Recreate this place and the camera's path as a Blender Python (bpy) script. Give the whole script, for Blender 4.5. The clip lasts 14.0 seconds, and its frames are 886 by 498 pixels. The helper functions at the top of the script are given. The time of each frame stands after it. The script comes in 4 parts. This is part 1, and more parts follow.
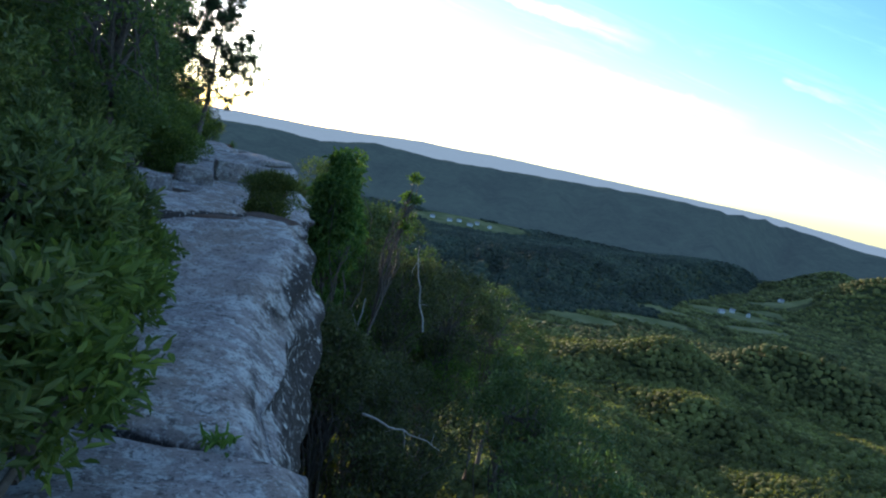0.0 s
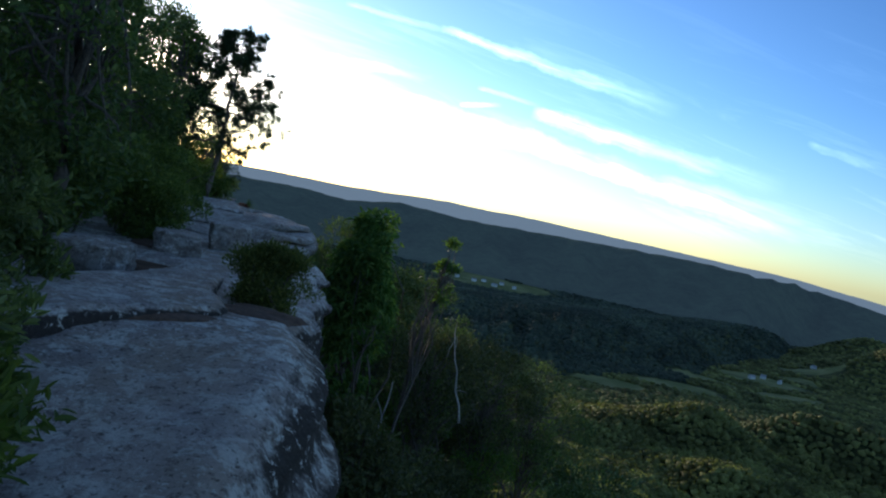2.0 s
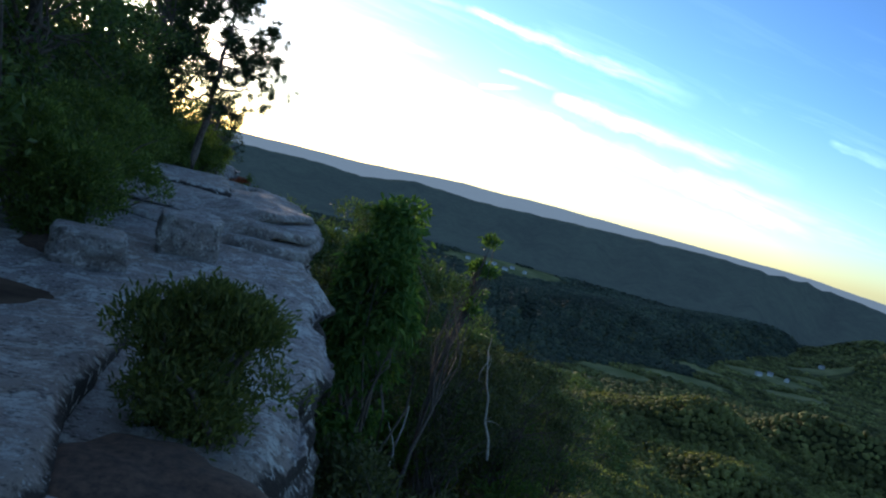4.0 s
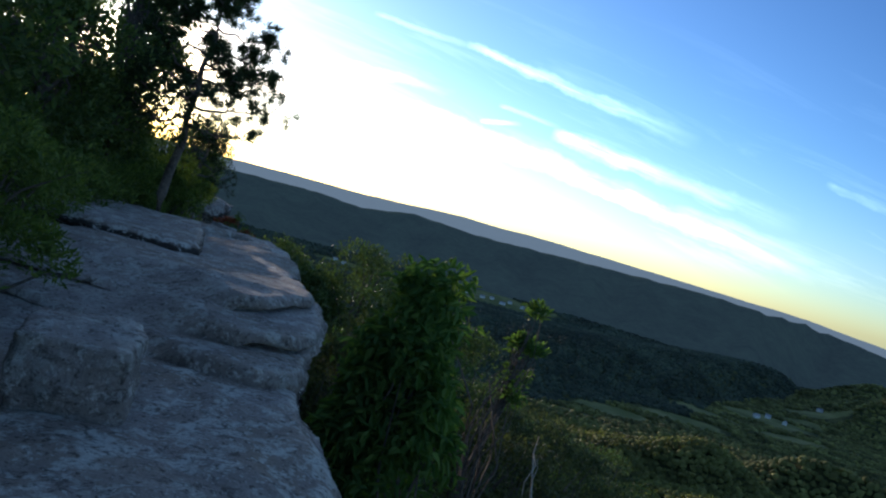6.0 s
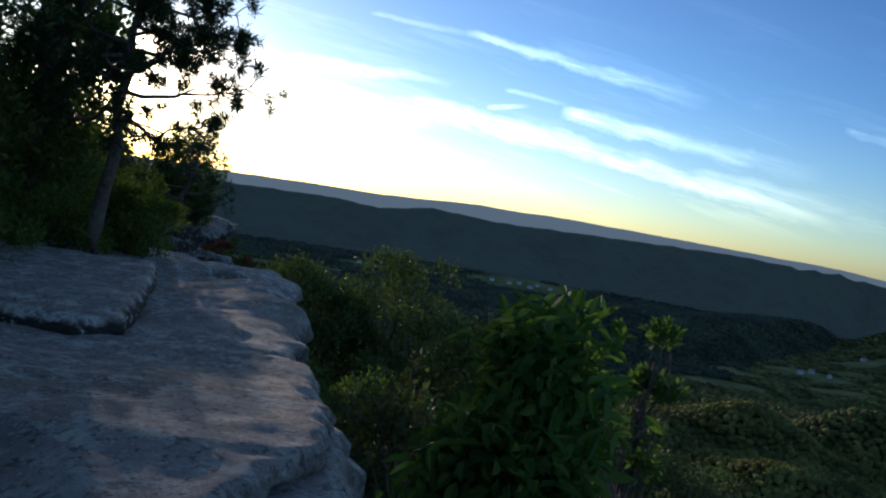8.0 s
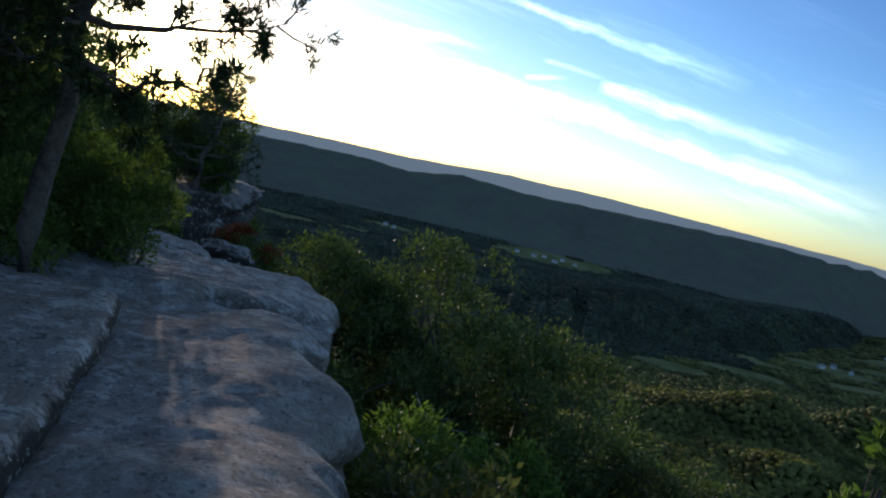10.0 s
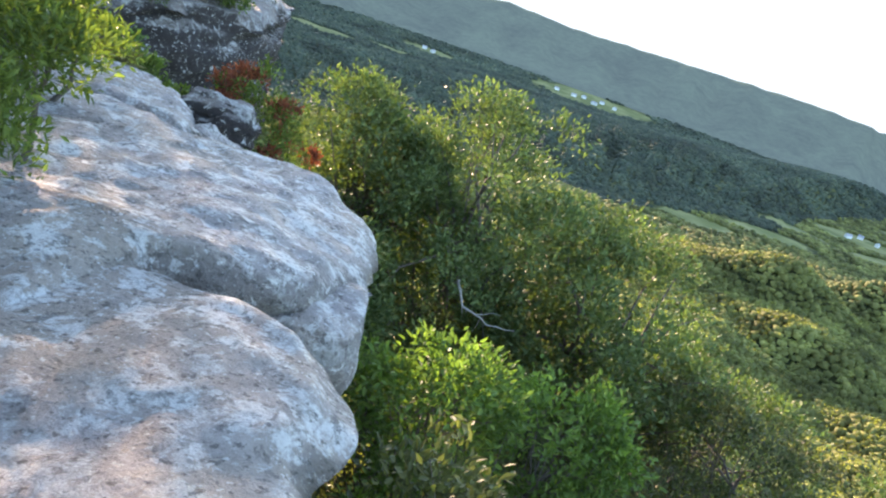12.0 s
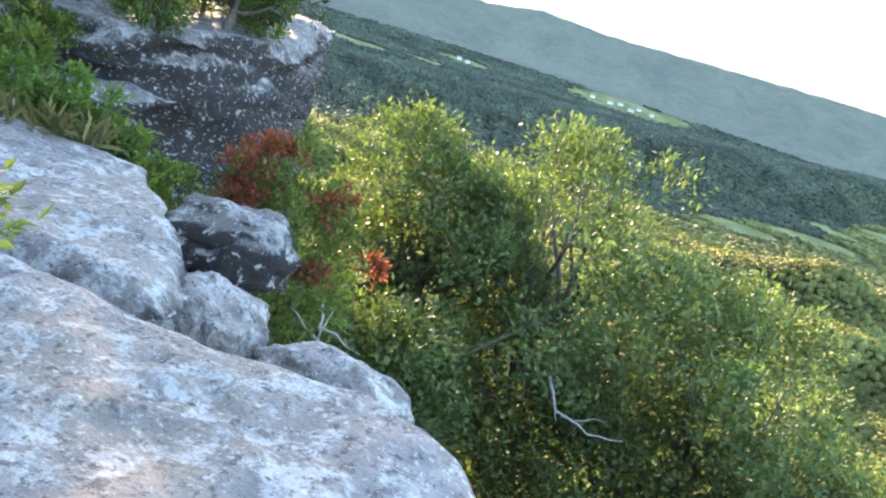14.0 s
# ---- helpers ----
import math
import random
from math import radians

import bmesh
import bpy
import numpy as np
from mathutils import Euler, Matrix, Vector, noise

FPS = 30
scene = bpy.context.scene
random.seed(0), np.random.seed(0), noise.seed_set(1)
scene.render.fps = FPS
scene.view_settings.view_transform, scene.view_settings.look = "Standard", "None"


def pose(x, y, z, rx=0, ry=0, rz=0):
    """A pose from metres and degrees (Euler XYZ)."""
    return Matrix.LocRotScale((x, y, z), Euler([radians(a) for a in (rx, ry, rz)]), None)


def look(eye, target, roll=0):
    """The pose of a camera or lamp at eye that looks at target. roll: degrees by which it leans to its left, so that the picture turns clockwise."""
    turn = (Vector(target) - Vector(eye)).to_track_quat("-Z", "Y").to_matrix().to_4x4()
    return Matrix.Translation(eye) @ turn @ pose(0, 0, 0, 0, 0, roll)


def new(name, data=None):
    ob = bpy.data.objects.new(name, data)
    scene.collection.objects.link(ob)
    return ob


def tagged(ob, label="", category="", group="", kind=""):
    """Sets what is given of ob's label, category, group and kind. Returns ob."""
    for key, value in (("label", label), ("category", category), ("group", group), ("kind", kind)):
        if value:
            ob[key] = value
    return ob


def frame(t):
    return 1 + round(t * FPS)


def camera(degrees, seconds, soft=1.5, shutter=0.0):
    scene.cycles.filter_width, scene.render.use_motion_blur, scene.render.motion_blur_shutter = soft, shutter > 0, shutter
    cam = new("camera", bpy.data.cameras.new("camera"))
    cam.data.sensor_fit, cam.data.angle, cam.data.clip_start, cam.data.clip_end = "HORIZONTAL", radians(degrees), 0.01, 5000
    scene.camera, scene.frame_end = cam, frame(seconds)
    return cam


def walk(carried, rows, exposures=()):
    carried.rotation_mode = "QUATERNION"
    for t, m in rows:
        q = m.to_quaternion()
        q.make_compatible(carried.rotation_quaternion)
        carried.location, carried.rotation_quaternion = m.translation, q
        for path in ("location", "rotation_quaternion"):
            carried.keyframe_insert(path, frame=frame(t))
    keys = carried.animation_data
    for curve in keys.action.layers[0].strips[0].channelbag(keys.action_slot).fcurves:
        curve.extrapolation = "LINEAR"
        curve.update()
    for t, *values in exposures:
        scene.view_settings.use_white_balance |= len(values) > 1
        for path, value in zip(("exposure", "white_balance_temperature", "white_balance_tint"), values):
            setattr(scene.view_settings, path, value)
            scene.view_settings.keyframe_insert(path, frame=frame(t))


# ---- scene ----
cam = camera(61.0, 14.0, soft=2.1)
PATH = [
    (0, (3.316, -3.724, 1.423), (3.404, -1.742, 1.172), 11.1),
    (0.5, (3.243, -2.992, 1.413), (3.283, -1.006, 1.174), 11.5),
    (1, (3.188, -2.309, 1.398), (3.179, -0.317, 1.223), 10.0),
    (1.5, (3.077, -1.813, 1.412), (3.073, 0.185, 1.322), 12.2),
    (2, (2.971, -0.97, 1.392), (2.965, 1.027, 1.283), 11.6),
    (2.5, (2.832, -0.234, 1.415), (2.825, 1.762, 1.288), 14.3),
    (5, (2.083, 4.031, 1.425), (2.042, 6.023, 1.248), 14.6),
    (5.5, (1.864, 4.746, 1.556), (1.806, 6.738, 1.388), 15.5),
    (6, (1.727, 5.438, 1.545), (1.685, 7.436, 1.465), 15.7),
    (6.5, (1.526, 6.317, 1.556), (1.492, 8.316, 1.495), 15.0),
    (7, (1.43, 7.237, 1.548), (1.379, 9.236, 1.513), 13.0),
    (7.5, (1.27, 8.103, 1.522), (1.202, 10.099, 1.421), 9.7),
    (8, (1.091, 9.022, 1.522), (0.996, 11.017, 1.408), 9.2),
    (10.5, (0.04, 12.384, 1.75), (-0.09, 14.357, 1.45), 15.1),
    (11, (-0.126, 13.124, 1.718), (-0.221, 15.068, 1.261), 17.3),
    (11.5, (-0.35, 13.904, 1.706), (-0.441, 15.821, 1.145), 18.6),
    (12, (-0.572, 14.633, 1.714), (-0.661, 16.521, 1.061), 19.0),
    (12.5, (-0.807, 15.348, 1.693), (-0.887, 17.207, 0.961), 18.4),
    (13, (-1.066, 16.053, 1.649), (-1.147, 17.915, 0.926), 17.3),
    (13.5, (-1.368, 16.777, 1.625), (-1.492, 18.645, 0.92), 18.1),
    (14, (-1.669, 17.397, 1.573), (-1.858, 19.276, 0.915), 17.4),
]

EXPO = [(0, 2.4, 5800, 19), (0.7, 2.3, 5800, 19), (1.5, 1.7, 5700, 18), (2.5, 1.4, 5700, 18), (5.0, 1.85, 5700, 18), (6.0, 1.4, 5700, 18), (7.0, 0.9, 5700, 18), (8.0, 0.9, 5700, 18), (10.3, 1.4, 6100, 20), (11.0, 2.95, 7000, 21), (12.0, 4.3, 7500, 24), (14.0, 4.82, 7450, 24)]
walk(cam, [(t, look(eye, at, roll)) for t, eye, at, roll in PATH], EXPO)

# ---- light: low sun through the trees, clear evening sky with thin cirrus ----
SUN_AZ, SUN_EL = radians(-27.5), radians(5.4)
SUN_DIR = Vector((math.sin(SUN_AZ) * math.cos(SUN_EL), math.cos(SUN_AZ) * math.cos(SUN_EL), math.sin(SUN_EL)))


def node(tree, kind, at=None, **values):
    n = tree.nodes.new(kind)
    for key, value in values.items():
        if key in n.inputs:
            n.inputs[key].default_value = value
    return n


def math_node(tree, op, a, b=None):
    n = tree.nodes.new("ShaderNodeMath")
    n.operation = op
    for i, v in enumerate((a, b)):
        if v is None:
            continue
        if isinstance(v, (int, float)):
            n.inputs[i].default_value = v
        else:
            tree.links.new(v, n.inputs[i])
    return n.outputs[0]


def ramp(tree, source, stops):
    n = tree.nodes.new("ShaderNodeValToRGB")
    while len(n.color_ramp.elements) < len(stops):
        n.color_ramp.elements.new(0.5)
    for e, (p, c) in zip(n.color_ramp.elements, stops):
        e.position = p
        e.color = (*c, 1) if not isinstance(c, (int, float)) else (c, c, c, 1)
    tree.links.new(source, n.inputs[0])
    return n.outputs[0]


def mix_colour(tree, fac, a, b, blend="MIX"):
    n = tree.nodes.new("ShaderNodeMix")
    n.data_type, n.blend_type = "RGBA", blend
    for i, v in ((0, fac), (6, a), (7, b)):
        if isinstance(v, (int, float)):
            n.inputs[i].default_value = v
        elif isinstance(v, tuple):
            n.inputs[i].default_value = (*v, 1)
        else:
            tree.links.new(v, n.inputs[i])
    return n.outputs[2]


STREAKS = [
    (-0.06, 0.228, 0.26, 0.186, 0.011, 0.45, 1.1), (-0.19, 0.236, -0.045, 0.226, 0.005, 0.2, 0.5),
    (0.08, 0.146, 0.28, 0.126, 0.014, 0.1, 1.2), (0.2, 0.132, 0.42, 0.115, 0.014, 0.2, 0.5),
    (-0.12, 0.125, 0.24, 0.09, 0.018, -0.1, 1.0), (0.12, 0.098, 0.46, 0.058, 0.014, 0.2, 0.95), (0.25, 0.09, 0.5, 0.068, 0.018, 0.3, 0.35),
    (-0.02, 0.137, 0.035, 0.146, 0.004, 0.0, 0.7), (0.0, 0.163, 0.085, 0.156, 0.004, 0.0, 0.6),
    (-0.5, 0.15, -0.07, 0.163, 0.014, -0.5, 1.1), (-0.45, 0.11, 0.02, 0.115, 0.03, -0.4, 0.7), (0.44, 0.178, 0.55, 0.165, 0.007, 0.2, 0.45)]


def make_world():
    world = bpy.data.worlds.new("evening_sky")
    scene.world = world
    world.use_nodes = True
    t = world.node_tree
    t.nodes.clear()
    sky = t.nodes.new("ShaderNodeTexSky")
    sky.sky_type = "NISHITA"
    sky.sun_disc = False
    sky.sun_elevation, sky.sun_rotation = SUN_EL, SUN_AZ
    sky.altitude, sky.air_density, sky.dust_density, sky.ozone_density = 600, 1.0, 0.5, 2.4
    coord = t.nodes.new("ShaderNodeTexCoord")
    sep = t.nodes.new("ShaderNodeSeparateXYZ")
    t.links.new(coord.outputs["Generated"], sep.inputs[0])
    ahead = math_node(t, "MAXIMUM", sep.outputs[1], 0.05)
    uv = t.nodes.new("ShaderNodeCombineXYZ")
    t.links.new(math_node(t, "DIVIDE", sep.outputs[0], ahead), uv.inputs[0])
    t.links.new(math_node(t, "DIVIDE", sep.outputs[2], ahead), uv.inputs[1])
    stretch = t.nodes.new("ShaderNodeMapping")
    stretch.vector_type = "TEXTURE"
    stretch.inputs["Rotation"].default_value = (0, 0, radians(-9))
    stretch.inputs["Scale"].default_value = (0.30, 0.035, 1)
    t.links.new(uv.outputs[0], stretch.inputs[0])
    n1 = node(t, "ShaderNodeTexNoise", Scale=1.2, Detail=8.0, Roughness=0.62, Distortion=0.6)
    t.links.new(stretch.outputs[0], n1.inputs["Vector"])
    wisps = ramp(t, n1.outputs["Fac"], [(0.52, 0), (0.75, 0.28)])
    fibre = node(t, "ShaderNodeTexNoise", Scale=3.0, Detail=7.0, Roughness=0.6, Distortion=0.5)
    t.links.new(stretch.outputs[0], fibre.inputs["Vector"])
    torn = ramp(t, fibre.outputs["Fac"], [(0.30, 0.12), (0.60, 1)])
    curl = node(t, "ShaderNodeTexNoise", Scale=14.0, Detail=5.0, Roughness=0.6)
    t.links.new(uv.outputs[0], curl.inputs["Vector"])
    fade = ramp(t, sep.outputs[2], [(0.02, 0), (0.06, 1), (0.22, 0.6), (0.34, 0)])
    cover = math_node(t, "MULTIPLY", wisps, fade)
    # torn cirrus streaks: two ends and half width on the plane ahead, widening along the streak, density
    for x0, y0, x1, y1, wide, taper, dense in STREAKS:
        spot = t.nodes.new("ShaderNodeMapping")
        spot.vector_type = "TEXTURE"
        spot.inputs["Location"].default_value = ((x0 + x1) / 2, (y0 + y1) / 2, 0)
        spot.inputs["Rotation"].default_value = (0, 0, math.atan2(y1 - y0, x1 - x0))
        spot.inputs["Scale"].default_value = (math.hypot(x1 - x0, y1 - y0) / 2, wide, 1)
        t.links.new(uv.outputs[0], spot.inputs[0])
        here = t.nodes.new("ShaderNodeSeparateXYZ")
        t.links.new(spot.outputs[0], here.inputs[0])
        wobble = math_node(t, "MULTIPLY", math_node(t, "SUBTRACT", curl.outputs["Fac"], 0.5), min(2.6, 0.028 / wide))
        across = math_node(t, "ADD", here.outputs[1], wobble)
        across = math_node(t, "DIVIDE", across, math_node(t, "MAXIMUM", math_node(t, "ADD", math_node(t, "MULTIPLY", here.outputs[0], taper), 1.0), 0.15))
        body = ramp(t, math_node(t, "ABSOLUTE", across), [(0.0, 1.0), (0.45, 0.75), (1.0, 0.0)])
        along = ramp(t, math_node(t, "ADD", math_node(t, "MULTIPLY", here.outputs[0], 0.4), 0.5), [(0.08, 0.0), (0.16, 1.0), (0.55, 0.85), (0.92, 0.0)])
        piece = math_node(t, "MULTIPLY", math_node(t, "MULTIPLY", body, along), math_node(t, "MULTIPLY", torn, dense))
        cover = math_node(t, "MAXIMUM", cover, piece)
    deep = t.nodes.new("ShaderNodeHueSaturation")
    deep.inputs["Saturation"].default_value = 1.04
    t.links.new(sky.outputs[0], deep.inputs["Color"])
    # the blue deepens upwards from a pale yellow band
    # unseen warm tint added overhead to warm and brighten the light on the rock
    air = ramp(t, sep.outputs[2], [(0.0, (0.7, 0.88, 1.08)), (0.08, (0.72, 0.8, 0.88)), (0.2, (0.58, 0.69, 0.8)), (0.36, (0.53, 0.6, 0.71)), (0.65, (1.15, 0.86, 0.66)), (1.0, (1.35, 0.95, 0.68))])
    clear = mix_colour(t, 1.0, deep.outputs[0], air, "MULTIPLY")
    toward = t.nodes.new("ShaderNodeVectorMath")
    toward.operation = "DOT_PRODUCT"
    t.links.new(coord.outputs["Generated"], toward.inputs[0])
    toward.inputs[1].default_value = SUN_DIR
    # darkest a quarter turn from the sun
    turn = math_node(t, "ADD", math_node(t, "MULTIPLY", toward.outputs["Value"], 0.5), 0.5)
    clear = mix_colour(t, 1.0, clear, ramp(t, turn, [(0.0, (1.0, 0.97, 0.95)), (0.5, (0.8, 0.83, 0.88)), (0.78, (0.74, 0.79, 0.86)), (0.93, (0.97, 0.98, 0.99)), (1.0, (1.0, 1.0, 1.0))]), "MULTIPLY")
    cloud = mix_colour(t, 1.0, clear, (2.9, 2.2, 1.75), "MULTIPLY")
    lit = mix_colour(t, cover, clear, cloud)
    glow = ramp(t, math_node(t, "MULTIPLY", math_node(t, "SUBTRACT", toward.outputs["Value"], 0.99), 100.0), [(0.0, 0.0), (0.85, 0.12), (0.96, 0.4), (0.99, 1.0)])
    brighter = mix_colour(t, 1.0, lit, (9.0, 8.0, 6.0), "MULTIPLY")
    lit = mix_colour(t, glow, lit, brighter)
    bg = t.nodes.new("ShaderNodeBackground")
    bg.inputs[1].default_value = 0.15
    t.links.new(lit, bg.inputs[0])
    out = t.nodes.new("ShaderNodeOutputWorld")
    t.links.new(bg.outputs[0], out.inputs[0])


make_world()
sun = new("sun", bpy.data.lights.new("sun", "SUN"))
sun.data.energy, sun.data.angle, sun.data.color = 1.4, radians(0.53), (1.0, 0.8, 0.58)
sun.matrix_world = look(SUN_DIR * 50, (0, 0, 0))


# ---- materials ----
def material(name):
    m = bpy.data.materials.new(name)
    m.use_nodes = True
    t = m.node_tree
    t.nodes.clear()
    out = t.nodes.new("ShaderNodeOutputMaterial")
    bsdf = t.nodes.new("ShaderNodeBsdfPrincipled")
    t.links.new(bsdf.outputs[0], out.inputs[0])
    return m, t, bsdf, out


def world_place(t):
    return t.nodes.new("ShaderNodeNewGeometry").outputs["Position"]


def noise_at(t, place, scale, detail=4.0, rough=0.55, distortion=0.0):
    n = node(t, "ShaderNodeTexNoise", Scale=scale, Detail=detail, Roughness=rough, Distortion=distortion)
    t.links.new(place, n.inputs["Vector"])
    return n.outputs["Fac"]


def stone_material(name, pale, mid, dark, lichen, warm, stain_most=0.95):
    m, t, bsdf, out = material(name)
    p = world_place(t)
    big = noise_at(t, p, 0.8, 5, 0.62, 0.4)
    cool = noise_at(t, p, 1.7, 4, 0.6)
    grain = noise_at(t, p, 8.0, 9, 0.72)
    fine = noise_at(t, p, 50.0, 5, 0.7)
    base = mix_colour(t, ramp(t, grain, [(0.32, 0), (0.68, 1)]), mid, pale)
    base = mix_colour(t, ramp(t, big, [(0.40, 0), (0.62, 0.9)]), base, warm)
    base = mix_colour(t, ramp(t, cool, [(0.52, 0), (0.7, 0.55)]), base, tuple(c * k for c, k in zip(mid, (0.72, 0.75, 0.82))))
    patch = noise_at(t, p, 6.0, 7, 0.72, 0.3)
    zone = ramp(t, noise_at(t, p, 0.55, 4, 0.6, 0.5), [(0.34, 0.4), (0.50, 1.0)])
    base = mix_colour(t, math_node(t, "MULTIPLY", zone, ramp(t, patch, [(0.50, 0), (0.58, 0.9)])), base, lichen)
    spots = noise_at(t, p, 12.0, 5, 0.7, 0.8)
    base = mix_colour(t, math_node(t, "MULTIPLY", zone, ramp(t, spots, [(0.55, 0), (0.63, 0.6)])), base, dark)
    freckle = noise_at(t, p, 30.0, 3, 0.6)
    base = mix_colour(t, ramp(t, freckle, [(0.58, 0), (0.66, 0.65)]), base, dark)
    flecks = noise_at(t, p, 38.0, 2, 0.5, 0.4)
    base = mix_colour(t, math_node(t, "MULTIPLY", zone, ramp(t, flecks, [(0.62, 0), (0.68, 0.75)])), base, lichen)
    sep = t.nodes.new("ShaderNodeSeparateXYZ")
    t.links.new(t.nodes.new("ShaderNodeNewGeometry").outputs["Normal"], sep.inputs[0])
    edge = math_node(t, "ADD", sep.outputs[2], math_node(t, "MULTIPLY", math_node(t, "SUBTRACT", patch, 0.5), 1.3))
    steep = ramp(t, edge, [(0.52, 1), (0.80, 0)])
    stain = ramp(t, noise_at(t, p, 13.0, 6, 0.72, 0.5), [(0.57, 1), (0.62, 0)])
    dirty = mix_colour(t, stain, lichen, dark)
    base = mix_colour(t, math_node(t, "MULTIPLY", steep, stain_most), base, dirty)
    base = mix_colour(t, ramp(t, fine, [(0.3, 0.3), (0.5, 0)]), base, dark)
    t.links.new(base, bsdf.inputs["Base Color"])
    bsdf.inputs["Roughness"].default_value = 0.9
    bsdf.inputs["Specular IOR Level"].default_value = 0.2
    bump = node(t, "ShaderNodeBump", Strength=0.9, Distance=0.06)
    t.links.new(math_node(t, "ADD", grain, math_node(t, "MULTIPLY", fine, 0.4)), bump.inputs["Height"])
    t.links.new(bump.outputs[0], bsdf.inputs["Normal"])
    return m


def leaf_material(name, dark, light, glow=0.35, rough=0.62, patches=1.1, spread=(0.75, 1.2)):
    m, t, bsdf, out = material(name)
    geo = t.nodes.new("ShaderNodeNewGeometry")
    c = ramp(t, geo.outputs["Random Per Island"], [(0.0, dark), (0.75, tuple((a + b) / 2 for a, b in zip(dark, light))), (1.0, light)])
    patch = ramp(t, noise_at(t, geo.outputs["Position"], patches, 3), [(0.35, spread[0]), (0.65, spread[1])])
    c = mix_colour(t, 1.0, c, patch, "MULTIPLY")
    t.links.new(c, bsdf.inputs["Base Color"])
    bsdf.inputs["Roughness"].default_value = rough
    bsdf.inputs["Specular IOR Level"].default_value = 0.22
    thin = t.nodes.new("ShaderNodeBsdfTranslucent")
    t.links.new(mix_colour(t, 1.0, c, (1.25, 1.4, 0.6), "MULTIPLY"), thin.inputs[0])
    both = t.nodes.new("ShaderNodeMixShader")
    both.inputs[0].default_value = glow
    t.links.new(bsdf.outputs[0], both.inputs[1])
    t.links.new(thin.outputs[0], both.inputs[2])
    t.links.new(both.outputs[0], out.inputs[0])
    return m


def bark_material(name, a, b):
    m, t, bsdf, out = material(name)
    p = world_place(t)
    n = noise_at(t, p, 22.0, 6, 0.7, 0.5)
    t.links.new(mix_colour(t, ramp(t, n, [(0.35, 0), (0.65, 1)]), a, b), bsdf.inputs["Base Color"])
    bsdf.inputs["Roughness"].default_value = 0.9
    bump = node(t, "ShaderNodeBump", Strength=0.8, Distance=0.02)
    t.links.new(n, bump.inputs["Height"])
    t.links.new(bump.outputs[0], bsdf.inputs["Normal"])
    return m


FIELDS = [(141, 2040, 220, 125), (-290, 1930, 80, 60), (-330, 1700, 90, 40), (-500, 1640, 130, 55), (205, 1020, 48, 38), (405, 1204, 95, 40), (650, 1462, 115, 78), (651, 1312, 80, 45), (870, 1694, 85, 95), (1220, 2364, 110, 110), (1161, 2157, 70, 110), (290, 1120, 85, 42), (500, 1330, 85, 45), (780, 1560, 55, 60)]


def soil_material():
    m, t, bsdf, out = material("valley_ground")
    p = world_place(t)
    sep = t.nodes.new("ShaderNodeSeparateXYZ")
    t.links.new(p, sep.inputs[0])
    near = noise_at(t, p, 3.0, 6, 0.65)
    litter = mix_colour(t, ramp(t, near, [(0.35, 0), (0.65, 1)]), (0.05, 0.035, 0.025), (0.12, 0.085, 0.06))
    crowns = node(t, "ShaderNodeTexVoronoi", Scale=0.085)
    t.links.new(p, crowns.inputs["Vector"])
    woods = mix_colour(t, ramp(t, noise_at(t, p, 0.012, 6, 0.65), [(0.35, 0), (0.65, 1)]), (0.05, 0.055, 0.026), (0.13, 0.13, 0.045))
    # gaps between crowns: their shade put into the flat ground's colour
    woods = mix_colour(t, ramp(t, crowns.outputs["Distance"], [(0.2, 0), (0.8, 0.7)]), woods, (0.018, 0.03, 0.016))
    level = math_node(t, "ADD", math_node(t, "MULTIPLY", sep.outputs[2], -1 / 100), -1.42)
    valley = ramp(t, level, [(0.0, 0), (0.12, 1)])
    meadow = 0.0
    ragged = noise_at(t, p, 0.012, 4, 0.6)
    for cx, cy, rx, ry in FIELDS:
        shift = node(t, "ShaderNodeMapping")
        shift.inputs["Location"].default_value = (-cx / rx, -cy / ry, 0)
        shift.inputs["Scale"].default_value = (1 / rx, 1 / ry, 0)
        t.links.new(p, shift.inputs[0])
        ln = t.nodes.new("ShaderNodeVectorMath")
        ln.operation = "LENGTH"
        t.links.new(shift.outputs[0], ln.inputs[0])
        inside = ramp(t, math_node(t, "ADD", math_node(t, "MULTIPLY", ln.outputs[1], 0.5), math_node(t, "MULTIPLY", ragged, 0.5)), [(0.62, 1), (0.66, 0)])
        meadow = inside if meadow == 0.0 else math_node(t, "MAXIMUM", meadow, inside)
    grass = mix_colour(t, ramp(t, noise_at(t, p, 0.02, 2, 0.5), [(0.4, 0), (0.6, 1)]), (0.12, 0.135, 0.05), (0.2, 0.2, 0.085))
    land = mix_colour(t, math_node(t, "MULTIPLY", meadow, valley), woods, grass)
    top = ramp(t, math_node(t, "MULTIPLY", math_node(t, "ADD", sep.outputs[2], 12), 0.1), [(0.85, 0), (1.0, 1)])
    far = ramp(t, math_node(t, "MULTIPLY", sep.outputs[1], 0.002), [(0.046, 1), (0.05, 0)])
    c = mix_colour(t, math_node(t, "MULTIPLY", top, far), land, litter)
    t.links.new(c, bsdf.inputs["Base Color"])
    bsdf.inputs["Roughness"].default_value = 0.95
    bsdf.inputs["Specular IOR Level"].default_value = 0.05
    return m


